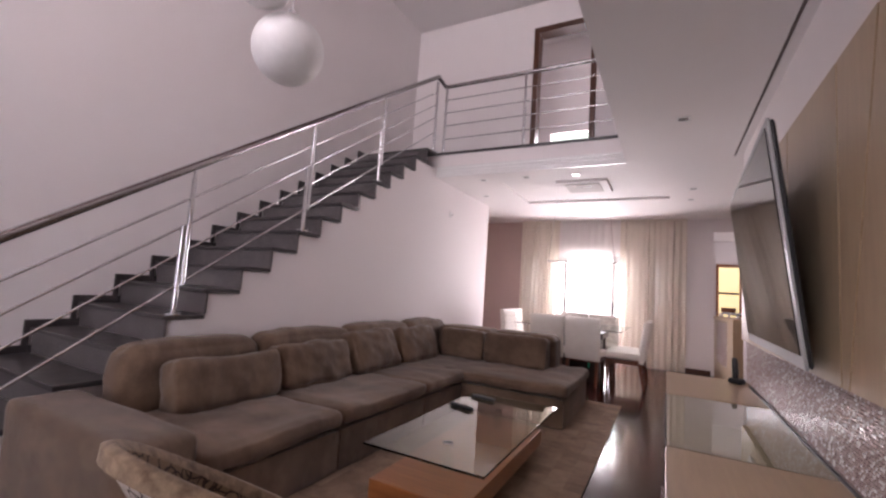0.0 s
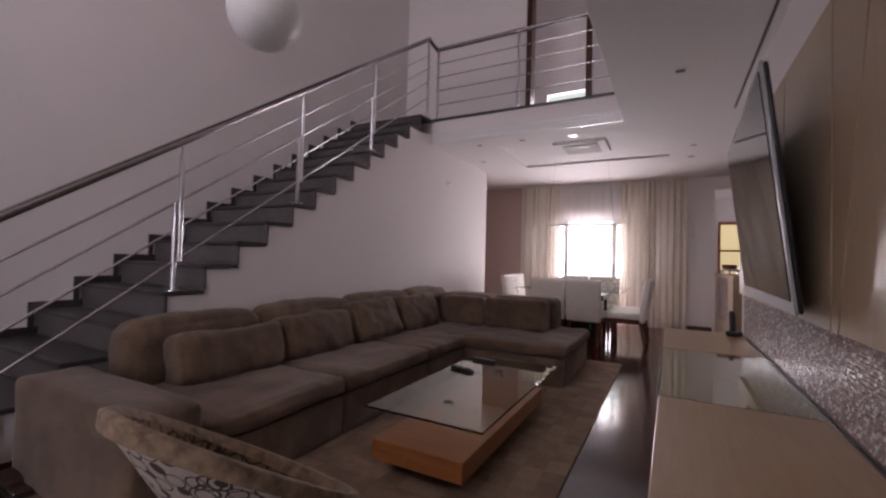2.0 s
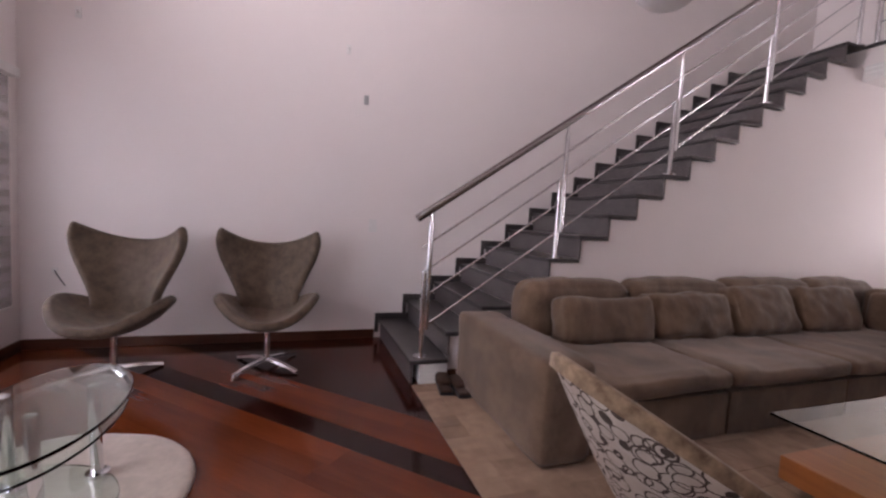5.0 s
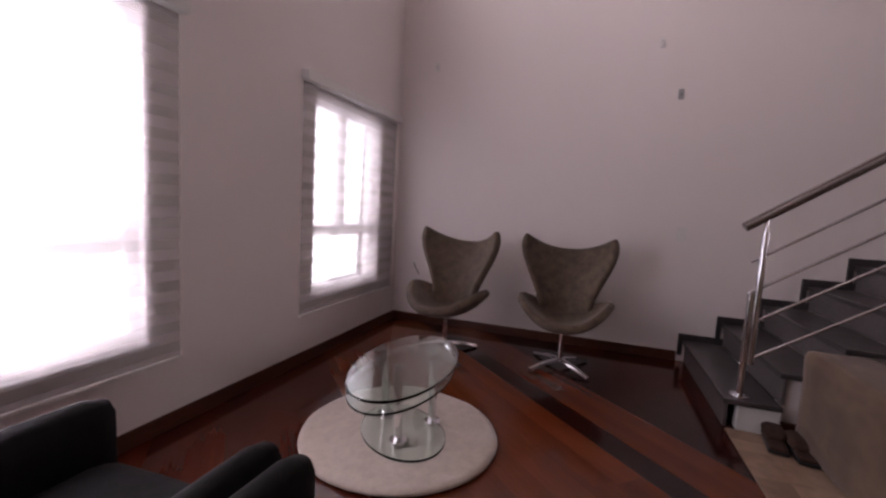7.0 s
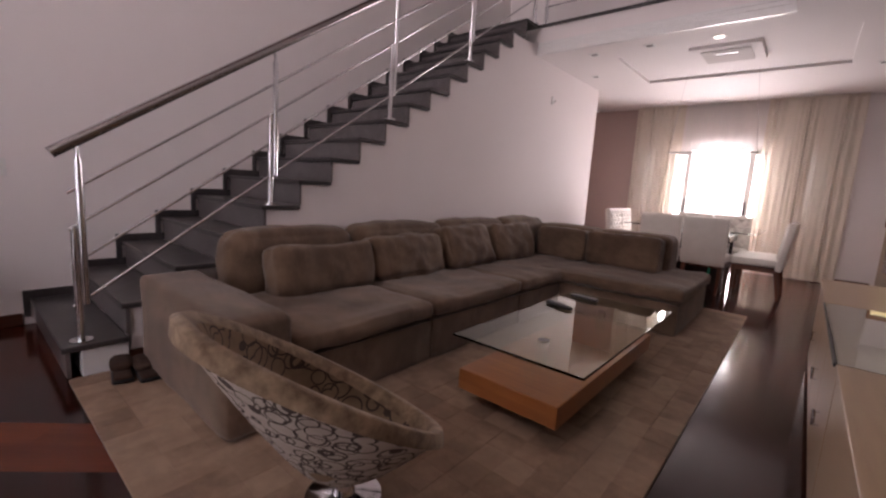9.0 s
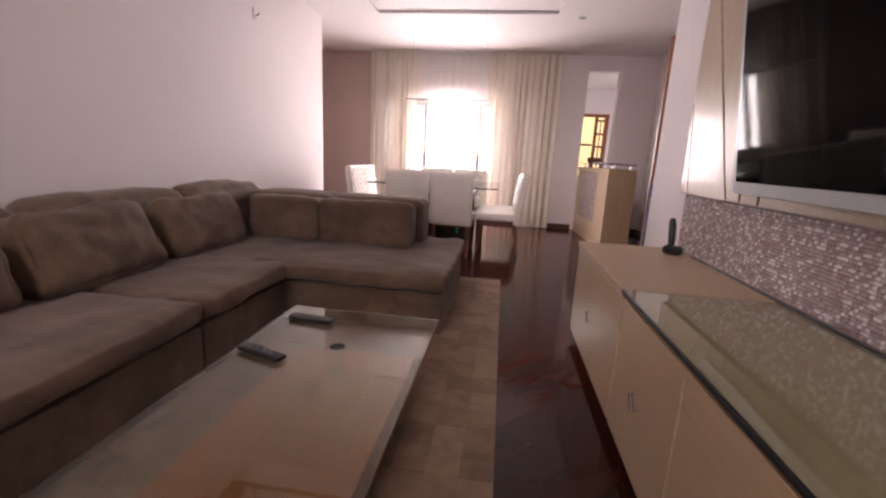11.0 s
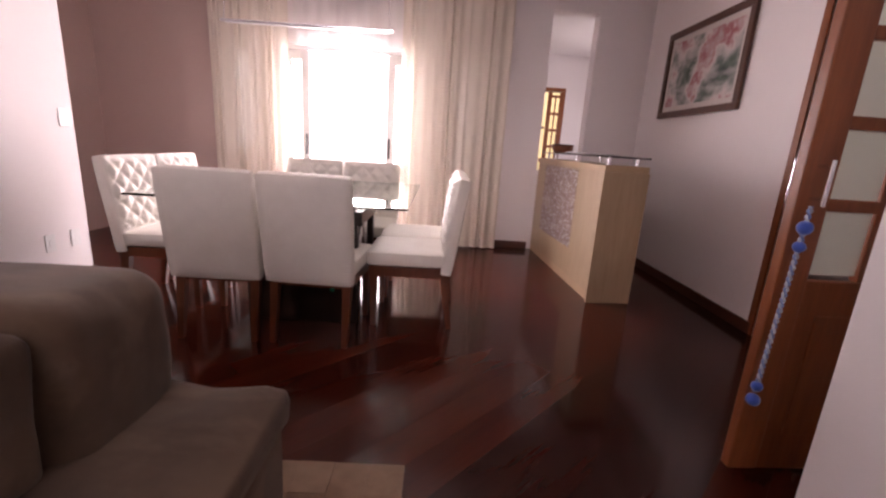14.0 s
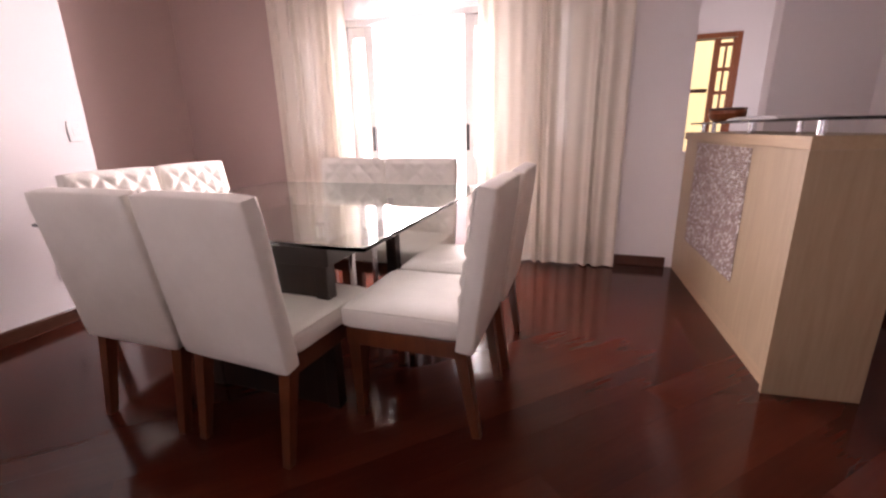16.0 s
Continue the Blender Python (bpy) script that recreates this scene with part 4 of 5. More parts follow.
part("groove_backing", bm_box(XP1 - 0.011, P0, PZ0, XP1, P1 + 0.01, PZ1), BLACKPLASTIC, panel, "dark backing seen in the grooves")

mosaic = thing("mosaic_band", "band of small brown and pearl glass mosaic tiles", "tiles")
part("grout_bed", bm_box(X_PAN - 0.014, P0, 0.0, X_TV - 0.001, 3.60, 0.948), GROUT, mosaic)
rng = random.Random(4)


def tile_field(name, u0, u1, v0, v1, size, place):
    """Many small bevelled tiles joined into one mesh; place turns (along, up, out) into a point."""
    verts, faces = [], []
    nu, nv = int((u1 - u0) / size), int((v1 - v0) / size)
    for i in range(nu):
        for j in range(nv):
            a, b, h = u0 + i * size, v0 + j * size, 0.004 + rng.random() * 0.003
            g, c = size * 0.06, size * 0.12
            base = len(verts)
            t = (rng.random() - 0.5) * 0.0012
            verts += [place(a + g, b + g, 0), place(a + size - g, b + g, 0), place(a + size - g, b + size - g, 0), place(a + g, b + size - g, 0)]
            verts += [place(a + g + c, b + g + c, h + t), place(a + size - g - c, b + g + c, h - t), place(a + size - g - c, b + size - g - c, h - t), place(a + g + c, b + size - g - c, h + t)]
            faces += [tuple(base + k for k in f) for f in ((4, 5, 6, 7), (0, 1, 5, 4), (1, 2, 6, 5), (2, 3, 7, 6), (3, 0, 4, 7))]
    me = bpy.data.meshes.new(name)
    me.from_pydata(verts, [], faces)
    me.materials.append(TILE)
    bm = bmesh.new()
    bm.from_mesh(me)
    bmesh.ops.recalc_face_normals(bm, faces=bm.faces)
    bm.to_mesh(me)
    bm.free()
    return me


tiles = new("tile_field", tile_field("tile_field", P0, 3.60, 0.627, 0.947, 0.0135, lambda a, b, h: (X_PAN - 0.014 - h, a, b)))
tiles.parent = mosaic
tagged(tiles, kind="stuff")

tv = thing("television", "large flat television in a silver frame tilted on its wall arm", "television", pose(4.50, 2.165, 0.992, 0, -6.7, -2.0))
TW, THT = 0.785, 0.955
part("bezel", bm_box(0.0, -TW, 0.0, 0.012, TW, THT, 0.004), SILVER, tv, "silver frame")
part("screen", bm_box(-0.004, -TW + 0.03, 0.05, -0.0005, TW - 0.03, THT - 0.03, 0.0015), SCREEN, tv, "glossy black screen")
part("back_case", bm_box(0.012, -TW + 0.004, 0.004, 0.03, TW - 0.004, THT - 0.004, 0.012), BLACKPLASTIC, tv)
part("mount_plate", bm_box(0.03, -0.2, 0.25, 0.07, 0.2, 0.6, 0.005), BLACKPLASTIC, tv)
part("mount_arm", bm_rod((0.06, 0, 0.33), (0.125, 0, 0.33), 0.02, 12), BLACKPLASTIC, tv)


def console_unit(y0, y1, label, doors):
    c = thing("console_cabinet", label, "cabinet", None, "console cabinets")
    part("body", bm_box(4.07, y0 + 0.002, 0.05, X_PAN - 0.03, y1 - 0.002, 0.59, 0.003), MAPLE, c)
    part("plinth", bm_box(4.12, y0 + 0.01, 0.0, X_PAN - 0.03, y1 - 0.01, 0.05), DARKWOOD, c)
    w = (y1 - y0) / doors
    for k in range(doors):
        d = part("door", bm_box(4.048, y0 + k * w + 0.004, 0.06, 4.068, y0 + (k + 1) * w - 0.004, 0.585, 0.003), MAPLE, c)
        y = y0 + (k + 0.5) * w
        part("handle", bm_rod((4.030, y - 0.020, 0.296), (4.030, y + 0.020, 0.340), 0.006, 10), RAIL, d, "small slanted chrome handle")
        for q in (-0.018, 0.018):
            part("handle_foot", bm_rod((4.030, y + q, 0.318 + q * 1.1), (4.05, y + q, 0.318 + q * 1.1), 0.005, 8), CHROME, d)
    return c


console_unit(2.61, 3.60, "pale maple console cabinet with a slanted chrome handle", 1)
console_unit(1.46, 2.60, "low maple console cabinet under the glass shelf", 2)
console_unit(-0.9, 1.45, "long pale maple console cabinet beside the path", 3)
top = thing("worktop", "long pale maple worktop lying on the console cabinets", "worktop")
part("board", bm_box(4.04, 2.61, 0.592, X_PAN - 0.016, 3.605, 0.62, 0.003), MAPLE, top)
part("board", bm_box(4.04, -0.9, 0.592, X_PAN - 0.016, 1.45, 0.62, 0.003), MAPLE, top)
part("board", bm_box(4.05, 1.452, 0.592, X_PAN - 0.016, 2.608, 0.608, 0.003), MAPLE, top)
gt = thing("console_glass", "dark edged glass plate lying on the console", "glass")
part("plate", bm_box(4.042, 1.455, 0.609, X_PAN - 0.018, 2.606, 0.619, 0.002), GLASS, gt)
part("edge_strip", bm_box(4.034, 1.455, 0.608, 4.0415, 2.606, 0.621, 0.001), BLACKPLASTIC, gt)
part("edge_strip", bm_box(X_PAN - 0.040, -0.85, 0.6205, X_PAN - 0.025, 3.35, 0.6265, 0.001), BLACKPLASTIC, gt, "dark cable strip along the wall")

ph = thing("cordless_phone", "black cordless phone standing in its charging base", "phone", pose(4.52, 3.44, 0.62, 0, 0, 60))
part("base", bm_cushion(0.085, 0.10, 0.042, 0.018, 6), BLACKPLASTIC, ph)
put_part("handset", bm_cushion(0.05, 0.032, 0.17, 0.014, 6), BLACKPLASTIC, ph, 0, 0.01, 0.025, -6, 8, 0)
put_part("display", bm_box(-0.016, -0.0185, 0.10, 0.016, -0.0165, 0.135), plain_grey, ph, 0, 0.01, 0.025, -6, 8, 0)
put_part("keypad", bm_box(-0.016, -0.0185, 0.04, 0.016, -0.0165, 0.09), plain_grey, ph, 0, 0.01, 0.025, -6, 8, 0)


# ---- dining set ----
def quilt(w, h, d):
    """A padded sheet with a diamond quilt, in the xz plane, facing +y."""
    n = 44
    own = bmesh.new()
    grid = []
    for j in range(n + 1):
        row = []
        for i in range(n + 1):
            u, v = i / n, j / n
            a, b = (u * w + v * h) / 0.12, (u * w - v * h) / 0.12
            puff = min(abs(math.sin(a * math.pi)), abs(math.sin(b * math.pi))) ** 0.6
            edge = min(1, min(u, 1 - u, v, 1 - v) * 14)
            row.append(own.verts.new(((u - 0.5) * w, d * puff * edge, v * h)))
        grid.append(row)
    for j in range(n):
        for i in range(n):
            own.faces.new((grid[j][i], grid[j][i + 1], grid[j + 1][i + 1], grid[j + 1][i]))
    bmesh.ops.recalc_face_normals(own, faces=own.faces)
    return own


def dining_chair():
    """Faces +y; its back stands at y = 0."""
    c = thing("dining_chair", "white upholstered dining chair with a quilted back and brown legs", "chair", None, "chairs round the dining table")
    put_part("backrest", bm_cushion(0.475, 0.075, 0.585, 0.018, 10, 0.004, 0, 0.003, 1), LEATHER, c, 0, 0.085, 0.345, 8.0, 0, 0)
    put_part("quilted_pad", quilt(0.455, 0.45, 0.026), LEATHER, c, 0, 0.103, 0.475, 8.0, 0, 0, "diamond quilted pad", 180)
    put_part("seat", bm_cushion(0.475, 0.47, 0.09, 0.026, 10, 0.005, 0, 0.003, 4), LEATHER, c, 0, 0.325, 0.385)
    for x0, x1 in ((-0.2365, -0.2345), (0.2345, 0.2365)):
        put_part("piping", bm_box(x0, 0.11, 0.0, x1, 0.545, 0.006, 0.0008), LEATHER, c, 0, 0, 0.462)
    part("seat_rail", bm_box(-0.222, 0.085, 0.318, 0.222, 0.545, 0.384, 0.004), LEGWOOD, c)
    for x in (-0.198, 0.198):
        part("leg", bm_loft([[(x + a * w, y + b * w, z) for a, b in ((-1, -1), (1, -1), (1, 1), (-1, 1))] for y, z, w in ((0.045, 0.0, 0.015), (0.105, 0.37, 0.024))], caps=True), LEGWOOD, c)
        part("leg", bm_loft([[(x + a * w, 0.515 + b * w, z) for a, b in ((-1, -1), (1, -1), (1, 1), (-1, 1))] for z, w in ((0.0, 0.015), (0.33, 0.024))], caps=True), LEGWOOD, c)
    return c


first_chair = dining_chair()
first_chair.matrix_basis = pose(2.508, 5.565, 0, 0, 0, 0)
for x, y, a in ((3.0, 5.556, -4), (3.82, 6.11, 90), (3.83, 6.61, 91), (1.66, 6.23, -90), (1.65, 6.74, -91), (2.60, 7.20, 180), (3.085, 7.19, 180)):
    copy_thing(first_chair, pose(x, y, 0, 0, 0, a))

dt = thing("dining_table", "large glass dining table on a dark wooden base, darkened further for shade", "table", pose(2.875, 6.23, 0))
part("glass_top", bm_box(-0.845, -0.57, 0.755, 0.635, 0.89, 0.768, 0.003), GLASS, dt, "thick clear glass top")
for x, y in ((-0.30, -0.30), (0.30, -0.30), (0.30, 0.30), (-0.30, 0.30)):
    part("leg", bm_box(x - 0.028, y - 0.028, 0.0, x + 0.028, y + 0.028, 0.62, 0.004), EBONY, dt)
    part("glass_pad", bm_rod((x, y, 0.70), (x, y, 0.755), 0.02, 14), STEEL, dt)
part("frame", bm_box(-0.36, -0.36, 0.62, 0.36, 0.36, 0.70, 0.005), EBONY, dt)
part("base_panel", bm_box(-0.27, -0.315, 0.0, 0.27, -0.285, 0.62, 0.003), EBONY, dt)
for x in (-0.1, 0.1):
    part("tube", bm_rod((0.30, x, 0.0), (0.30, x, 0.62), 0.014, 12), CHROME, dt)

lp = thing("linear_pendant", "slim steel bar pendant hung on two spread wires over the table", "lamp")
part("bar", bm_box(2.30, 6.252, 1.745, 3.34, 6.278, 1.760, 0.004), STEEL, lp)
part("diffuser", bm_box(2.33, 6.256, 1.740, 3.31, 6.274, 1.7445), GLOBE, lp)
part("wire", bm_rod((2.32, 6.265, 1.765), (2.44, 6.265, 2.9), 0.003, 6), STEEL, lp)
part("wire", bm_rod((3.32, 6.265, 1.765), (3.20, 6.265, 2.9), 0.003, 6), STEEL, lp)

tag = thing("paper_tag", "small bright green strip on the dark table base", "tag", pose(3.058, 5.897, 0.205))
part("strip", bm_box(-0.012, -0.002, 0.0, 0.012, 0.002, 0.075, 0.001), plain("bright_green", (0.02, 0.5, 0.28), 0.6), tag)

# ---- bar ----
bar = thing("bar_counter", "pale maple bar counter with a mosaic panel", "counter")
front = [(4.85, 6.53), (5.175, 6.56), (5.15, 8.245), (4.76, 8.245)]
part("body", bm_prism([(x + 0.01 * (x < 5), y + 0.012 * (y < 7)) for x, y in front], 0.07, 0.99, "z"), MAPLE_UP, bar, smooth=None)
part("cap", bm_prism([(x - 0.006 if x < 5 else x + 0.006, y - 0.006 if y < 7 else y) for x, y in front], 0.99, 1.04, "z", 0.003), MAPLE, bar, smooth=None)
part("plinth", bm_prism([(x + 0.012 * (x < 5) - 0.002 * (x > 5), y + 0.014 * (y < 7)) for x, y in front], 0.0, 0.07, "z"), MAPLE, bar, smooth=None)
part("end_panel", bm_prism([(4.84, 6.515), (5.185, 6.545), (5.185, 6.565), (4.84, 6.535)], 0.0, 0.99, "z"), MAPLE_UP, bar, smooth=None)
d = Vector((4.76 - 4.85, 8.245 - 6.53, 0)).normalized()
nrm = Vector((-d.y, d.x, 0))
o_ = Vector((4.86, 6.542, 0)) + nrm * 0.0015
bt = new("mosaic_panel", tile_field("mosaic_panel", 0.52, 1.42, 0.30, 0.975, 0.0135, lambda a, b, h: tuple(o_ + d * a + nrm * h + Vector((0, 0, b)))))
bt.parent = bar
tagged(bt, "brown and pearl glass mosaic panel", kind="stuff")
bg = thing("bar_glass", "dark edged glass shelf on chrome stand-offs over the bar", "shelf")
part("plate", bm_prism([(4.83, 6.47), (5.155, 6.50), (5.14, 8.24), (4.78, 8.24)], 1.092, 1.104, "z", 0.002), DARKGLASS, bg, smooth=None)
for x, y in ((4.905, 6.62), (5.125, 6.64), (4.88, 7.3), (5.09, 7.3), (4.85, 7.9), (5.07, 7.9), (4.84, 8.12)):
    part("stand_off", bm_rod((x, y, 1.04), (x, y, 1.092), 0.014, 14), CHROME, bg)
bowl = thing("wooden_bowl", "round carved wooden bowl on the bar glass", "bowl", pose(4.95, 8.04, 1.105))
part("shell", bm_lathe([(0.075, 0.0), (0.10, 0.02), (0.11, 0.05), (0.105, 0.08), (0.095, 0.08), (0.09, 0.04), (0.05, 0.025)], 28), DOORWOOD, bowl)
part("rim_band", bm_lathe([(0.106, 0.072), (0.111, 0.076), (0.111, 0.085), (0.101, 0.088), (0.094, 0.083)], 28), DARKWOOD, bowl, "darker carved rim")
mag = thing("magazine", "open magazine lying on the bar glass", "magazine", pose(4.99, 7.25, 1.105, 0, 0, 12))


def magazine_pages(lift, z0):
    """Two leaves that rise from the spine and fall to the outer edge."""
    rows = []
    for i in range(13):
        u = i / 12 * 2 - 1
        h = z0 + lift * math.sin(math.pi * abs(u)) + 0.003
        rows.append([(-0.15, u * 0.22, h), (0.15, u * 0.22, h), (0.15, u * 0.22, z0), (-0.15, u * 0.22, z0)])
    return bm_loft(rows, caps=True)


part("cover", bm_box(-0.152, -0.224, 0.0, 0.152, 0.224, 0.002), plain("dark_cover", (0.08, 0.07, 0.09), 0.35), mag)
part("pages", magazine_pages(0.012, 0.0022), plain("paper", (0.5, 0.47, 0.47), 0.5), mag)
part("printed_area", bm_box(-0.12, 0.05, 0.0175, 0.12, 0.17, 0.018), plain("grey_print", (0.13, 0.11, 0.12), 0.5), mag, "grey printed area")

# ---- picture ----
pic = thing("framed_picture", "abstract print in a dark red wooden frame", "picture")
XW = X_RIGHT - 0.001
for b in ((6.66, 1.485, 7.80, 1.54), (6.66, 2.185, 7.80, 2.24)):
    part("frame_rail", bm_box(XW - 0.03, b[0], b[1], XW, b[2], b[3], 0.004), DARKWOOD, pic)
for b in ((6.66, 6.715), (7.745, 7.80)):
    part("frame_stile", bm_box(XW - 0.03, b[0], 1.54, XW, b[1], 2.185, 0.004), DARKWOOD, pic)
part("mat_board", bm_box(XW - 0.012, 6.715, 1.54, XW - 0.004, 7.745, 2.185), plain("cream_mat", (0.62, 0.56, 0.52), 0.8), pic)
part("print", bm_box(XW - 0.015, 6.76, 1.585, XW - 0.0125, 7.70, 2.14), ART, pic, "abstract red and green print")

# ---- glazed hall door ----
def glazed_leaf(name, m, length, label, bars):
    """A door leaf along +x from its free edge, with three columns of frosted panes."""
    gd = tagged(thing(name, label, "door", m), kind="structure")
    w, t = 0.11, 0.04
    col = (length - 2 * w) / 3
    part("stile", bm_box(0, 0, 0.01, w, t, 2.11, 0.005), DOORWOOD, gd)
    part("stile", bm_box(length - w, 0, 0.01, length, t, 2.11, 0.005), DOORWOOD, gd)
    part("bottom_panel", bm_box(w, 0.004, 0.01, length - w, t - 0.004, 0.74, 0.004), DOORWOOD, gd)
    part("bottom_moulding", bm_box(w + 0.06, -0.004, 0.16, length - w - 0.06, 0.0035, 0.62, 0.004), DOORWOOD, gd)
    part("top_rail", bm_box(w, 0, 2.0, length - w, t, 2.11, 0.005), DOORWOOD, gd)
    zs = [0.74 + k * 0.252 for k in range(6)]
    for z in zs[1:5]:
        part("muntin", bm_box(w, 0.003, z - 0.02, length - w, t - 0.003, z + 0.02, 0.005), DOORWOOD, gd)
    for k in (1, 2):
        part("mullion", bm_box(w + k * col - 0.02, 0.0045, 0.74, w + k * col + 0.02, t - 0.0045, 2.0, 0.005), DOORWOOD, gd)
    for k in range(3):
        for z0, z1 in zip(zs, zs[1:]):
            part("pane", bm_box(w + k * col + 0.02 * (k > 0), 0.018, z0 + 0.02, w + (k + 1) * col - 0.02 * (k < 2), 0.023, z1 - 0.02), FROST, gd)
    for side in (-0.045, t + 0.045) if bars else ():
        part("pull_bar", bm_rod((0.045, side, 0.99), (0.045, side, 1.13), 0.007), CHROME, gd, "upright chrome pull bar")
        for z in (1.01, 1.11):
            part("pull_neck", bm_rod((0.045, side, z), (0.045, 0 if side < 0 else t, z), 0.006), CHROME, gd)
    return gd


glazed_leaf("door_hall_near", pose(4.785, 4.785, 0, 0, 0, 2), 0.80, "reddish wooden door leaf with rows of frosted panes, standing open", True)
glazed_leaf("door_hall_far", pose(5.45, 5.555, 0, 0, 0, 31), 0.40, "second reddish wooden leaf with frosted panes, standing open", False)
jamb = tagged(thing("door_hall_frame", "reddish wooden frame of the open double door", "door"), kind="structure")
for y0, y1 in ((4.43, 4.50), (6.05, 6.10)):
    part("jamb", bm_box(X_RIGHT - 0.012, y0, 0, X_RIGHT + 0.01, y1, 2.16, 0.003), DOORWOOD, jamb)
part("head", bm_box(X_RIGHT - 0.012, 4.43, 2.161, X_RIGHT + 0.01, 6.10, 2.23, 0.003), DOORWOOD, jamb)
rope = thing("cord", "blue and white braided cord hanging from the door handle", "cord")
R0, R1 = Vector((4.79, 4.733, 0.99)), Vector((4.768, 4.733, 0.36))
for k in range(2):
    pts = []
    for i in range(181):
        u = i / 180
        a = u * 110 + k * math.pi
        pts.append(R0.lerp(R1, u) + Vector((0.0045 * math.cos(a), 0.0045 * math.sin(a), 0)))
    bm = bm_loft([[p + Vector((0.0045 * math.cos(q), 0.0045 * math.sin(q), 0)) for q in (0, 1.26, 2.51, 3.77, 5.03)] for p in pts], caps=True)
    part("strand", bm, (MIDBLUE, PALEBLUE)[k], rope, smooth=180)
for z, r in ((0.92, 0.022), (0.86, 0.018), (0.38, 0.018), (0.33, 0.022)):
    u = (0.985 - z) / 0.625
    q = R0.lerp(R1, u)
    bm = bmesh.new()
    bmesh.ops.create_uvsphere(bm, u_segments=14, v_segments=9, radius=r)
    part("knot", bm, BLUE, rope, "blue knot", 180, pose(q.x, q.y, q.z))

# ---- pendant globes ----
pend = thing("globe_pendant", "cluster of white opal glass globes on steel wires", "lamp")
for x, y, z, r in ((2.165, 0.944, 2.446, 0.19), (2.185, 0.732, 2.712, 0.145), (2.225, 0.52, 2.93, 0.135), (2.454, 0.501, 3.16, 0.11)):
    bm = bmesh.new()
    bmesh.ops.create_uvsphere(bm, u_segments=36, v_segments=20, radius=r)
    part("globe", bm, GLOBE, pend, "white opal globe", 180, pose(x, y, z))
    part("cap", bm_rod((x, y, z + r - 0.01), (x, y, z + r + 0.03), 0.03, 16), STEEL, pend)
    part("wire", bm_rod((x, y, z + r + 0.03), (x, y, 6.86), 0.006, 8), STEEL, pend)

# ---- ceiling fittings ----
cl = thing("ceiling_light", "square white ceiling light in the raised tray", "lamp")
part("frame", bm_box(2.66, 5.10, Z_LOW - 0.014, 3.32, 5.76, Z_LOW + 0.029, 0.006), CEIL, cl)
part("diffuser", bm_box(2.76, 5.20, Z_LOW - 0.024, 3.22, 5.66, Z_LOW - 0.0145, 0.004), DULL, cl)
part("slot", bm_box(2.90, 5.30, Z_LOW - 0.028, 3.10, 5.34, Z_LOW - 0.0245), BLACKPLASTIC, cl)


def downlight(x, y, z, lit):
    dl = thing("downlight", "small square recessed downlight, " + ("switched on" if lit else "switched off"), "lamp", pose(x, y, z), "ceiling downlights")
    for b in ((-0.055, -0.055, 0.055, -0.035), (-0.055, 0.035, 0.055, 0.055), (-0.055, -0.035, -0.035, 0.035), (0.035, -0.035, 0.055, 0.035)):
        part("rim", bm_box(b[0], b[1], -0.006, b[2], b[3], -0.0005, 0.001), WHITE, dl)
    part("lens", bm_box(-0.035, -0.035, -0.003, 0.035, 0.035, -0.001), LIT if lit else DARKLENS, dl)


for x, y, lit in ((4.105, 1.57, 0), (4.13, 3.33, 0), (2.355, 4.75, 0), (2.99, 4.80, 1), (4.32, 5.82, 0), (4.32, 6.49, 0), (1.74, 4.77, 0), (1.40, 5.7, 0)):
    downlight(x, y, Z_LOW, lit)

# ---- small wall fittings ----
sc = thing("wall_hook", "small white hook plate on the wall under the stairs", "hook", pose(X_STAIR - 0.02, 5.0, 2.305))
part("plate", bm_box(0.0005, -0.025, -0.05, 0.012, 0.025, 0.05, 0.004), WHITE, sc)
part("peg", bm_rod((0.012, 0, -0.02), (0.05, 0, 0.0), 0.008, 10), STEEL, sc)
for y, z, mt, word in ((-0.22, 2.165, SILVER, "grey"), (-0.39, 2.575, WHITE, "white"), (-2.317, 2.493, WHITE, "white")):
    hk = thing("wall_hook", "small %s hook on the tall wall" % word, "hook", pose(0, y, z))
    part("plate", bm_box(0.0005, -0.02, -0.04, 0.01, 0.02, 0.04, 0.003), mt, hk)
    part("peg", bm_rod((0.01, 0, -0.01), (0.035, 0, 0.01), 0.007, 10), mt, hk)
for y, z, n in ((6.20, 0.32, "socket"), (6.40, 0.32, "socket"), (6.44, 1.13, "light_switch")):
    sw = thing(n, "white plastic %s plate on the white wall" % n.replace("_", " "), n.replace("_", " "), pose(X_STAIR - 0.02, y, z))
    part("plate", bm_box(0.0005, -0.037, -0.058, 0.008, 0.037, 0.058, 0.003), WHITE, sw)
    part("rocker", bm_box(0.008, -0.014, -0.022, 0.011, 0.014, 0.022, 0.002), WHITE, sw)

sw = thing("socket", "white plastic socket plate on the tall wall", "socket", pose(0, -0.114, 1.049))
part("plate", bm_box(0.0005, -0.037, -0.058, 0.008, 0.037, 0.058, 0.003), WHITE, sw)
part("rocker", bm_box(0.008, -0.014, -0.022, 0.011, 0.014, 0.022, 0.002), WHITE, sw)
cb = thing("cable_end", "short dark cable end sticking out of the wall", "cable", pose(0, -2.47, 0.60))
part("outlet", bm_box(0.0005, -0.02, -0.02, 0.006, 0.02, 0.02, 0.002), WHITE, cb)
part("lead", bm_loft([[(0.006 + 0.05 * math.sin(u * 2.6) + 0.005 * math.cos(q), 0.075 * u + 0.005 * math.sin(q), -0.11 * u * u) for q in (0, 1.26, 2.51, 3.77, 5.03)] for u in [k / 10 for k in range(11)]], caps=True), BLACKPLASTIC, cb, smooth=180)

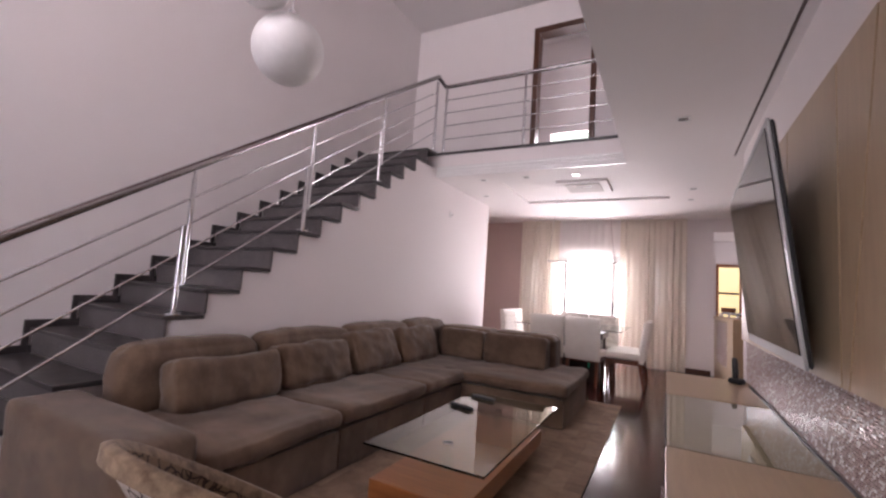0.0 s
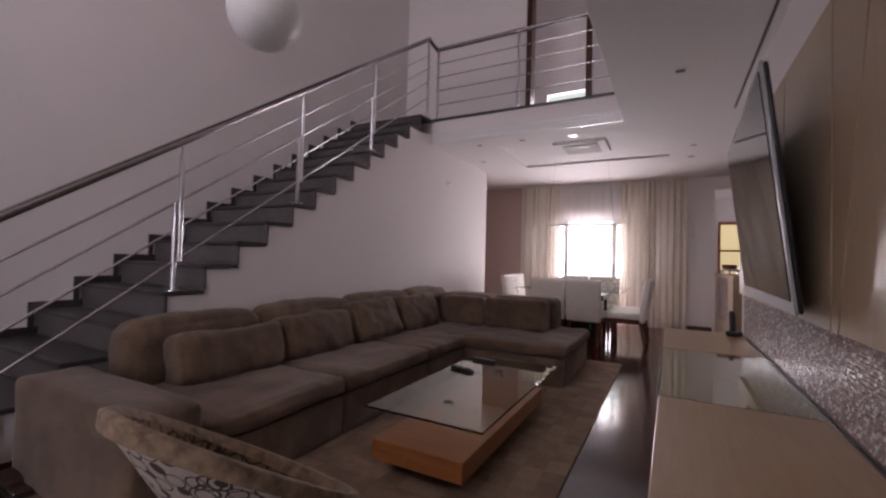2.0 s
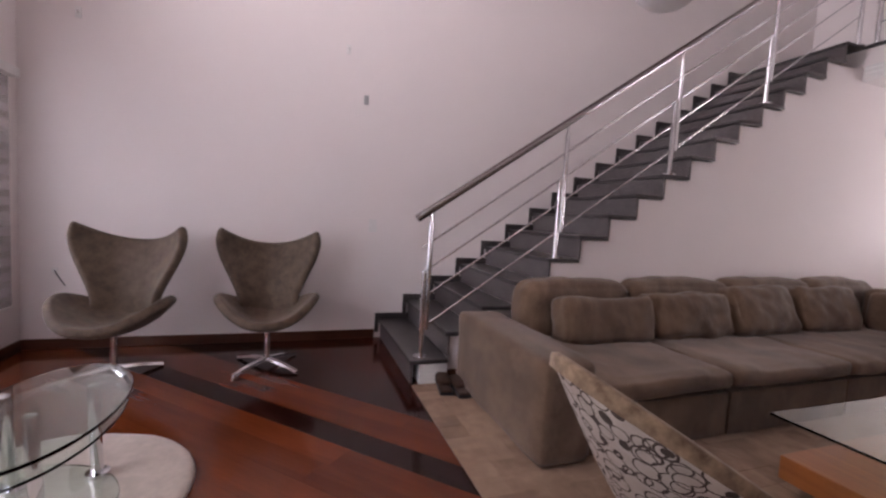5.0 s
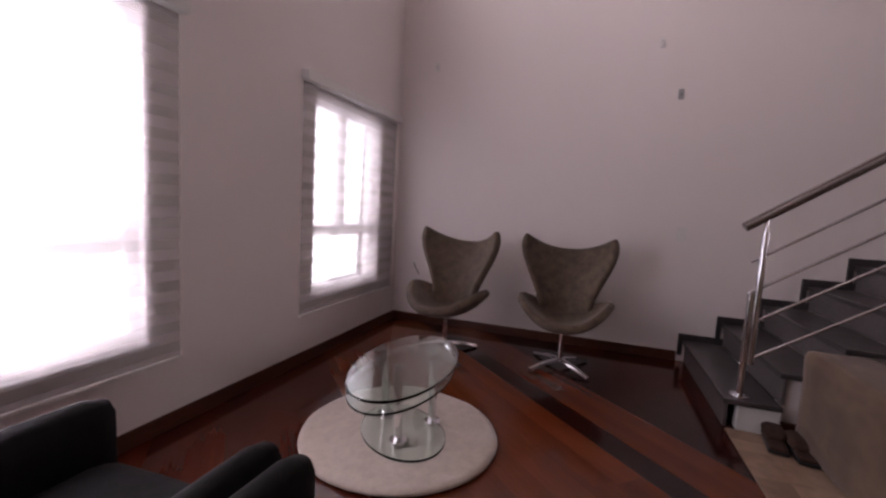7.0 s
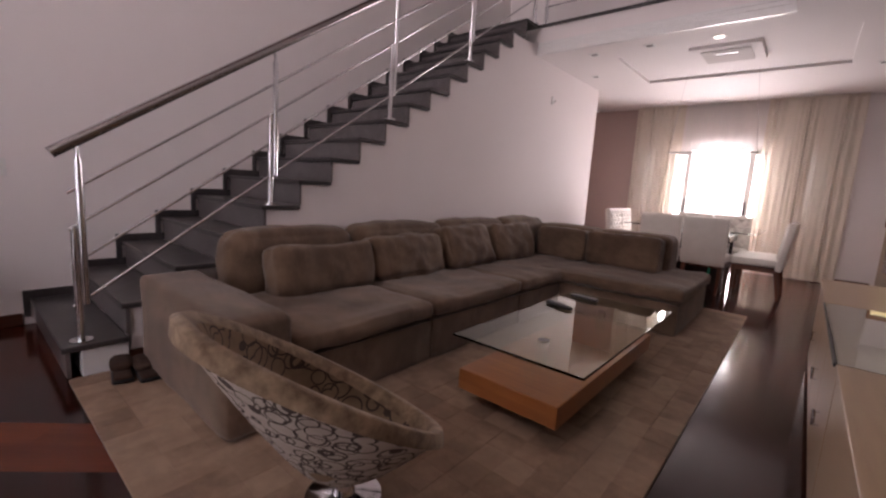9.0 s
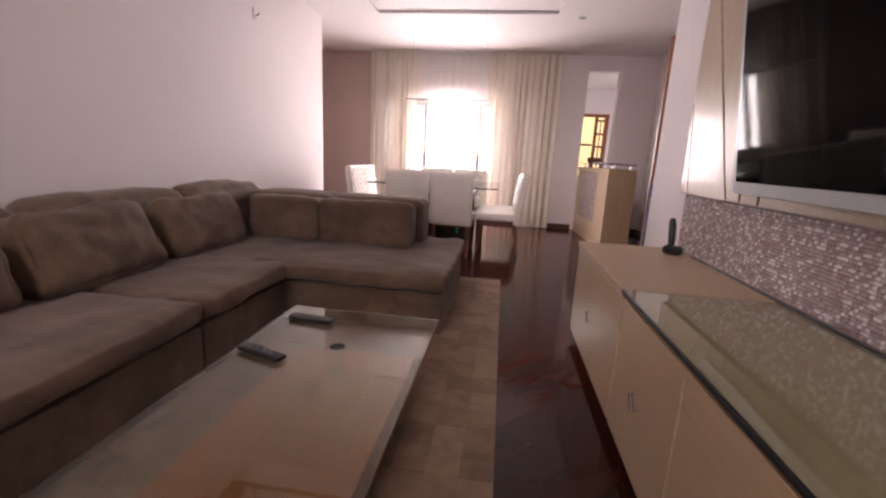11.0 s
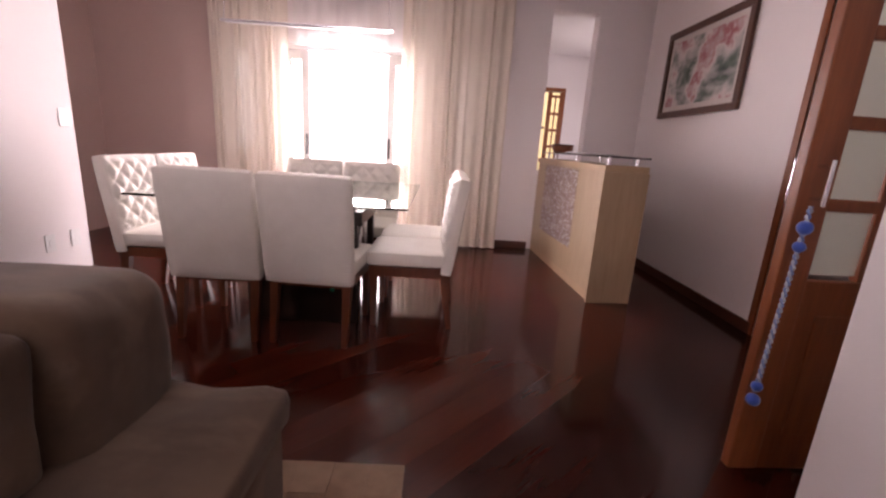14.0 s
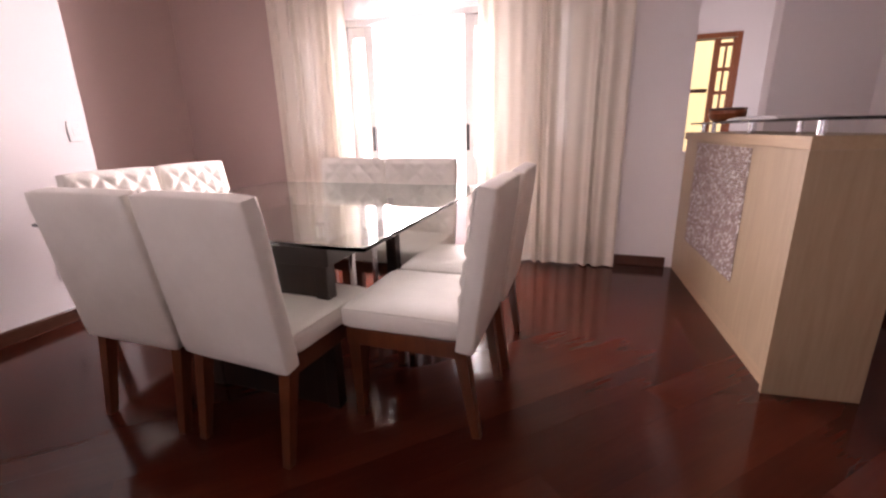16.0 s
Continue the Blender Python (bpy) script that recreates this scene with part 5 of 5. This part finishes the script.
# ---- black armchairs ----
def black_armchair():
    """Faces -y; the arm fronts stand at y = 0."""
    ba = thing("black_armchair", "black leather armchair with rounded arms facing the side table", "armchair", None, "black armchairs")
    put_part("seat", bm_cushion(0.46, 0.56, 0.14, 0.05, 8, 0.015), BLACK, ba, 0, 0.34, 0.28)
    put_part("base", bm_cushion(0.60, 0.62, 0.16, 0.03, 5), BLACK, ba, 0, 0.34, 0.11)
    for x in (-0.29, 0.29):
        put_part("arm", bm_cushion(0.10, 0.64, 0.45, 0.05, 8, 0.006), BLACK, ba, x, 0.33, 0.11)
    put_part("backrest", bm_cushion(0.58, 0.13, 0.44, 0.05, 8, 0.02), BLACK, ba, 0, 0.66, 0.22, -6, 0, 0)
    for x in (-0.24, 0.24):
        for y in (0.1, 0.58):
            part("foot", bm_rod((x, y, 0), (x, y, 0.115), 0.02, 12), CHROME, ba)
    return ba


chair_a = black_armchair()
chair_a.matrix_basis = pose(3.07, -1.80, 0, 0, 0, -88)
copy_thing(chair_a, pose(3.07, -1.11, 0, 0, 0, -90))

# ---- shoes by the stairs ----
for k, (x, y, a) in enumerate(((1.30, 0.20, 80), (1.36, 0.29, 86))):
    sh = thing("slipper", "dark brown felt slipper on the rug by the stairs", "slipper", pose(x, y, 0.018, 0, 0, a), "pair of slippers")
    put_part("sole", bm_cushion(0.095, 0.26, 0.022, 0.01, 5), BLACKPLASTIC, sh, 0, 0, 0)
    put_part("upper", bm_cushion(0.092, 0.16, 0.05, 0.024, 8, 0.006), FELT, sh, 0, 0.05, 0.018)
    put_part("insole", bm_cushion(0.078, 0.12, 0.012, 0.005, 4), FELT, sh, 0, -0.065, 0.018)

# ---- kitchen door ----
kd = tagged(thing("door_kitchen", "brown wooden kitchen door with small panes, half open", "door"), kind="structure")
for b in ((5.05, 0, 5.10, 2.20), (5.745, 0, 5.80, 2.20), (5.10, 2.14, 5.745, 2.20)):
    part("door_frame", bm_box(b[0], 11.26, b[1], b[2], 11.43, b[3], 0.004), DOORWOOD, kd)
leaf = part("leaf", bm_box(5.50, 11.25, 0.02, 5.57, 11.29, 2.13, 0.004), DOORWOOD, kd)
part("stile", bm_box(5.705, 11.25, 0.02, 5.744, 11.29, 2.13, 0.004), DOORWOOD, leaf)
part("mullion", bm_box(5.625, 11.253, 0.9, 5.650, 11.287, 2.07, 0.003), DOORWOOD, leaf)
part("lower_panel", bm_box(5.57, 11.254, 0.02, 5.705, 11.286, 0.9, 0.004), DOORWOOD, leaf)
for z in (0.92, 1.2, 1.48, 1.76, 2.05):
    part("muntin", bm_box(5.57, 11.255, z - 0.015, 5.705, 11.285, z + 0.03, 0.003), DOORWOOD, leaf)
part("yard_rail", bm_box(5.10, 11.34, 1.50, 5.50, 11.36, 1.55, 0.003), DARKWOOD, kd)
# frame round the added side opening, hidden from view
kw = tagged(thing("window_6", "unseen white framed kitchen window, added to light the kitchen", "window"), kind="structure")
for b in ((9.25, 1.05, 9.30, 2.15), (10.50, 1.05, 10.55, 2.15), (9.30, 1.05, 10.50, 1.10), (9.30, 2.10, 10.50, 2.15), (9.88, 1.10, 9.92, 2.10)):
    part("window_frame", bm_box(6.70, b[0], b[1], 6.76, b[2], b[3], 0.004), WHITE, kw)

# ---- rug patches, laid last ----
patch_x, patch_y = 20, 34
pw, pl = (RX1 - RX0) / patch_x, (RY1 - RY0) / patch_y
prng = random.Random(9)
patches = []
for k in range(4):
    bm = bm_box(-pw / 2 + 0.0004, -pl / 2 + 0.0004, 0, pw / 2 - 0.0004, pl / 2 - 0.0004, 0.005 + 0.0005 * k, 0.0008, 1)
    patches.append(mesh_of("patch", bm, HIDE))
rest = bmesh.new()
for i in range(patch_x):
    for j in range(patch_y):
        x, y = RX0 + (i + 0.5) * pw, RY0 + (j + 0.5) * pl
        if i >= 11 or (j < 3 and i < 9):
            piece("patch", patches[prng.randrange(4)], rug, pose(x, y, 0.008))
        else:
            geo = bmesh.ops.create_cube(rest, size=1)["verts"]
            h = 0.005 + 0.0005 * prng.randrange(4)
            for v in geo:
                v.co = Vector((x + v.co.x * (pw - 0.0008), y + v.co.y * (pl - 0.0008), 0.008 + (v.co.z + 0.5) * h))
tagged(part("patch_field", rest, HIDE_FIELD, rug, smooth=None), kind="stuff")

# ---- floor boards, laid diagonally ----
BW = 0.155
frng = random.Random(21)
FX0, FX1, FY0, FY1 = -0.08, 6.88, -2.76, 11.36
c45 = math.sqrt(0.5)
row = 0
while True:
    off = (FX0 - FY1) * c45 + (row + 0.5) * BW
    if off > (FX1 - FY0) * c45:
        break
    # points of a row: x = a * c45 + off * c45, y = a * c45 - off * c45
    a0, a1 = max(FX0 / c45 - off, FY0 / c45 + off), min(FX1 / c45 - off, FY1 / c45 + off)
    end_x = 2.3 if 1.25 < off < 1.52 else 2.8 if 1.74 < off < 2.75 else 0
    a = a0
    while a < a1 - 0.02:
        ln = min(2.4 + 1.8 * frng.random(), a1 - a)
        # rows are coloured orange in two bands up to end_x, darker in two others
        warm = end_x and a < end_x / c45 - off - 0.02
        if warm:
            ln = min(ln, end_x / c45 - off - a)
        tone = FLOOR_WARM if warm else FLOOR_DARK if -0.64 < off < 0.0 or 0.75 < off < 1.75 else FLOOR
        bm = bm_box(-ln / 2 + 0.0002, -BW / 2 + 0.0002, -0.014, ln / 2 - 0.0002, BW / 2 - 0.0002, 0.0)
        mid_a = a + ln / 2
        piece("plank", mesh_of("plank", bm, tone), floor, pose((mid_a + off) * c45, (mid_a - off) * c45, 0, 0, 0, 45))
        a += ln
    row += 1

for ob in scene.objects:
    if ob.type == "MESH" and ob.data.materials and ob.data.materials[0] in (GLASS, FROST, OLIVEGLASS, DARKGLASS):
        ob.visible_shadow = False
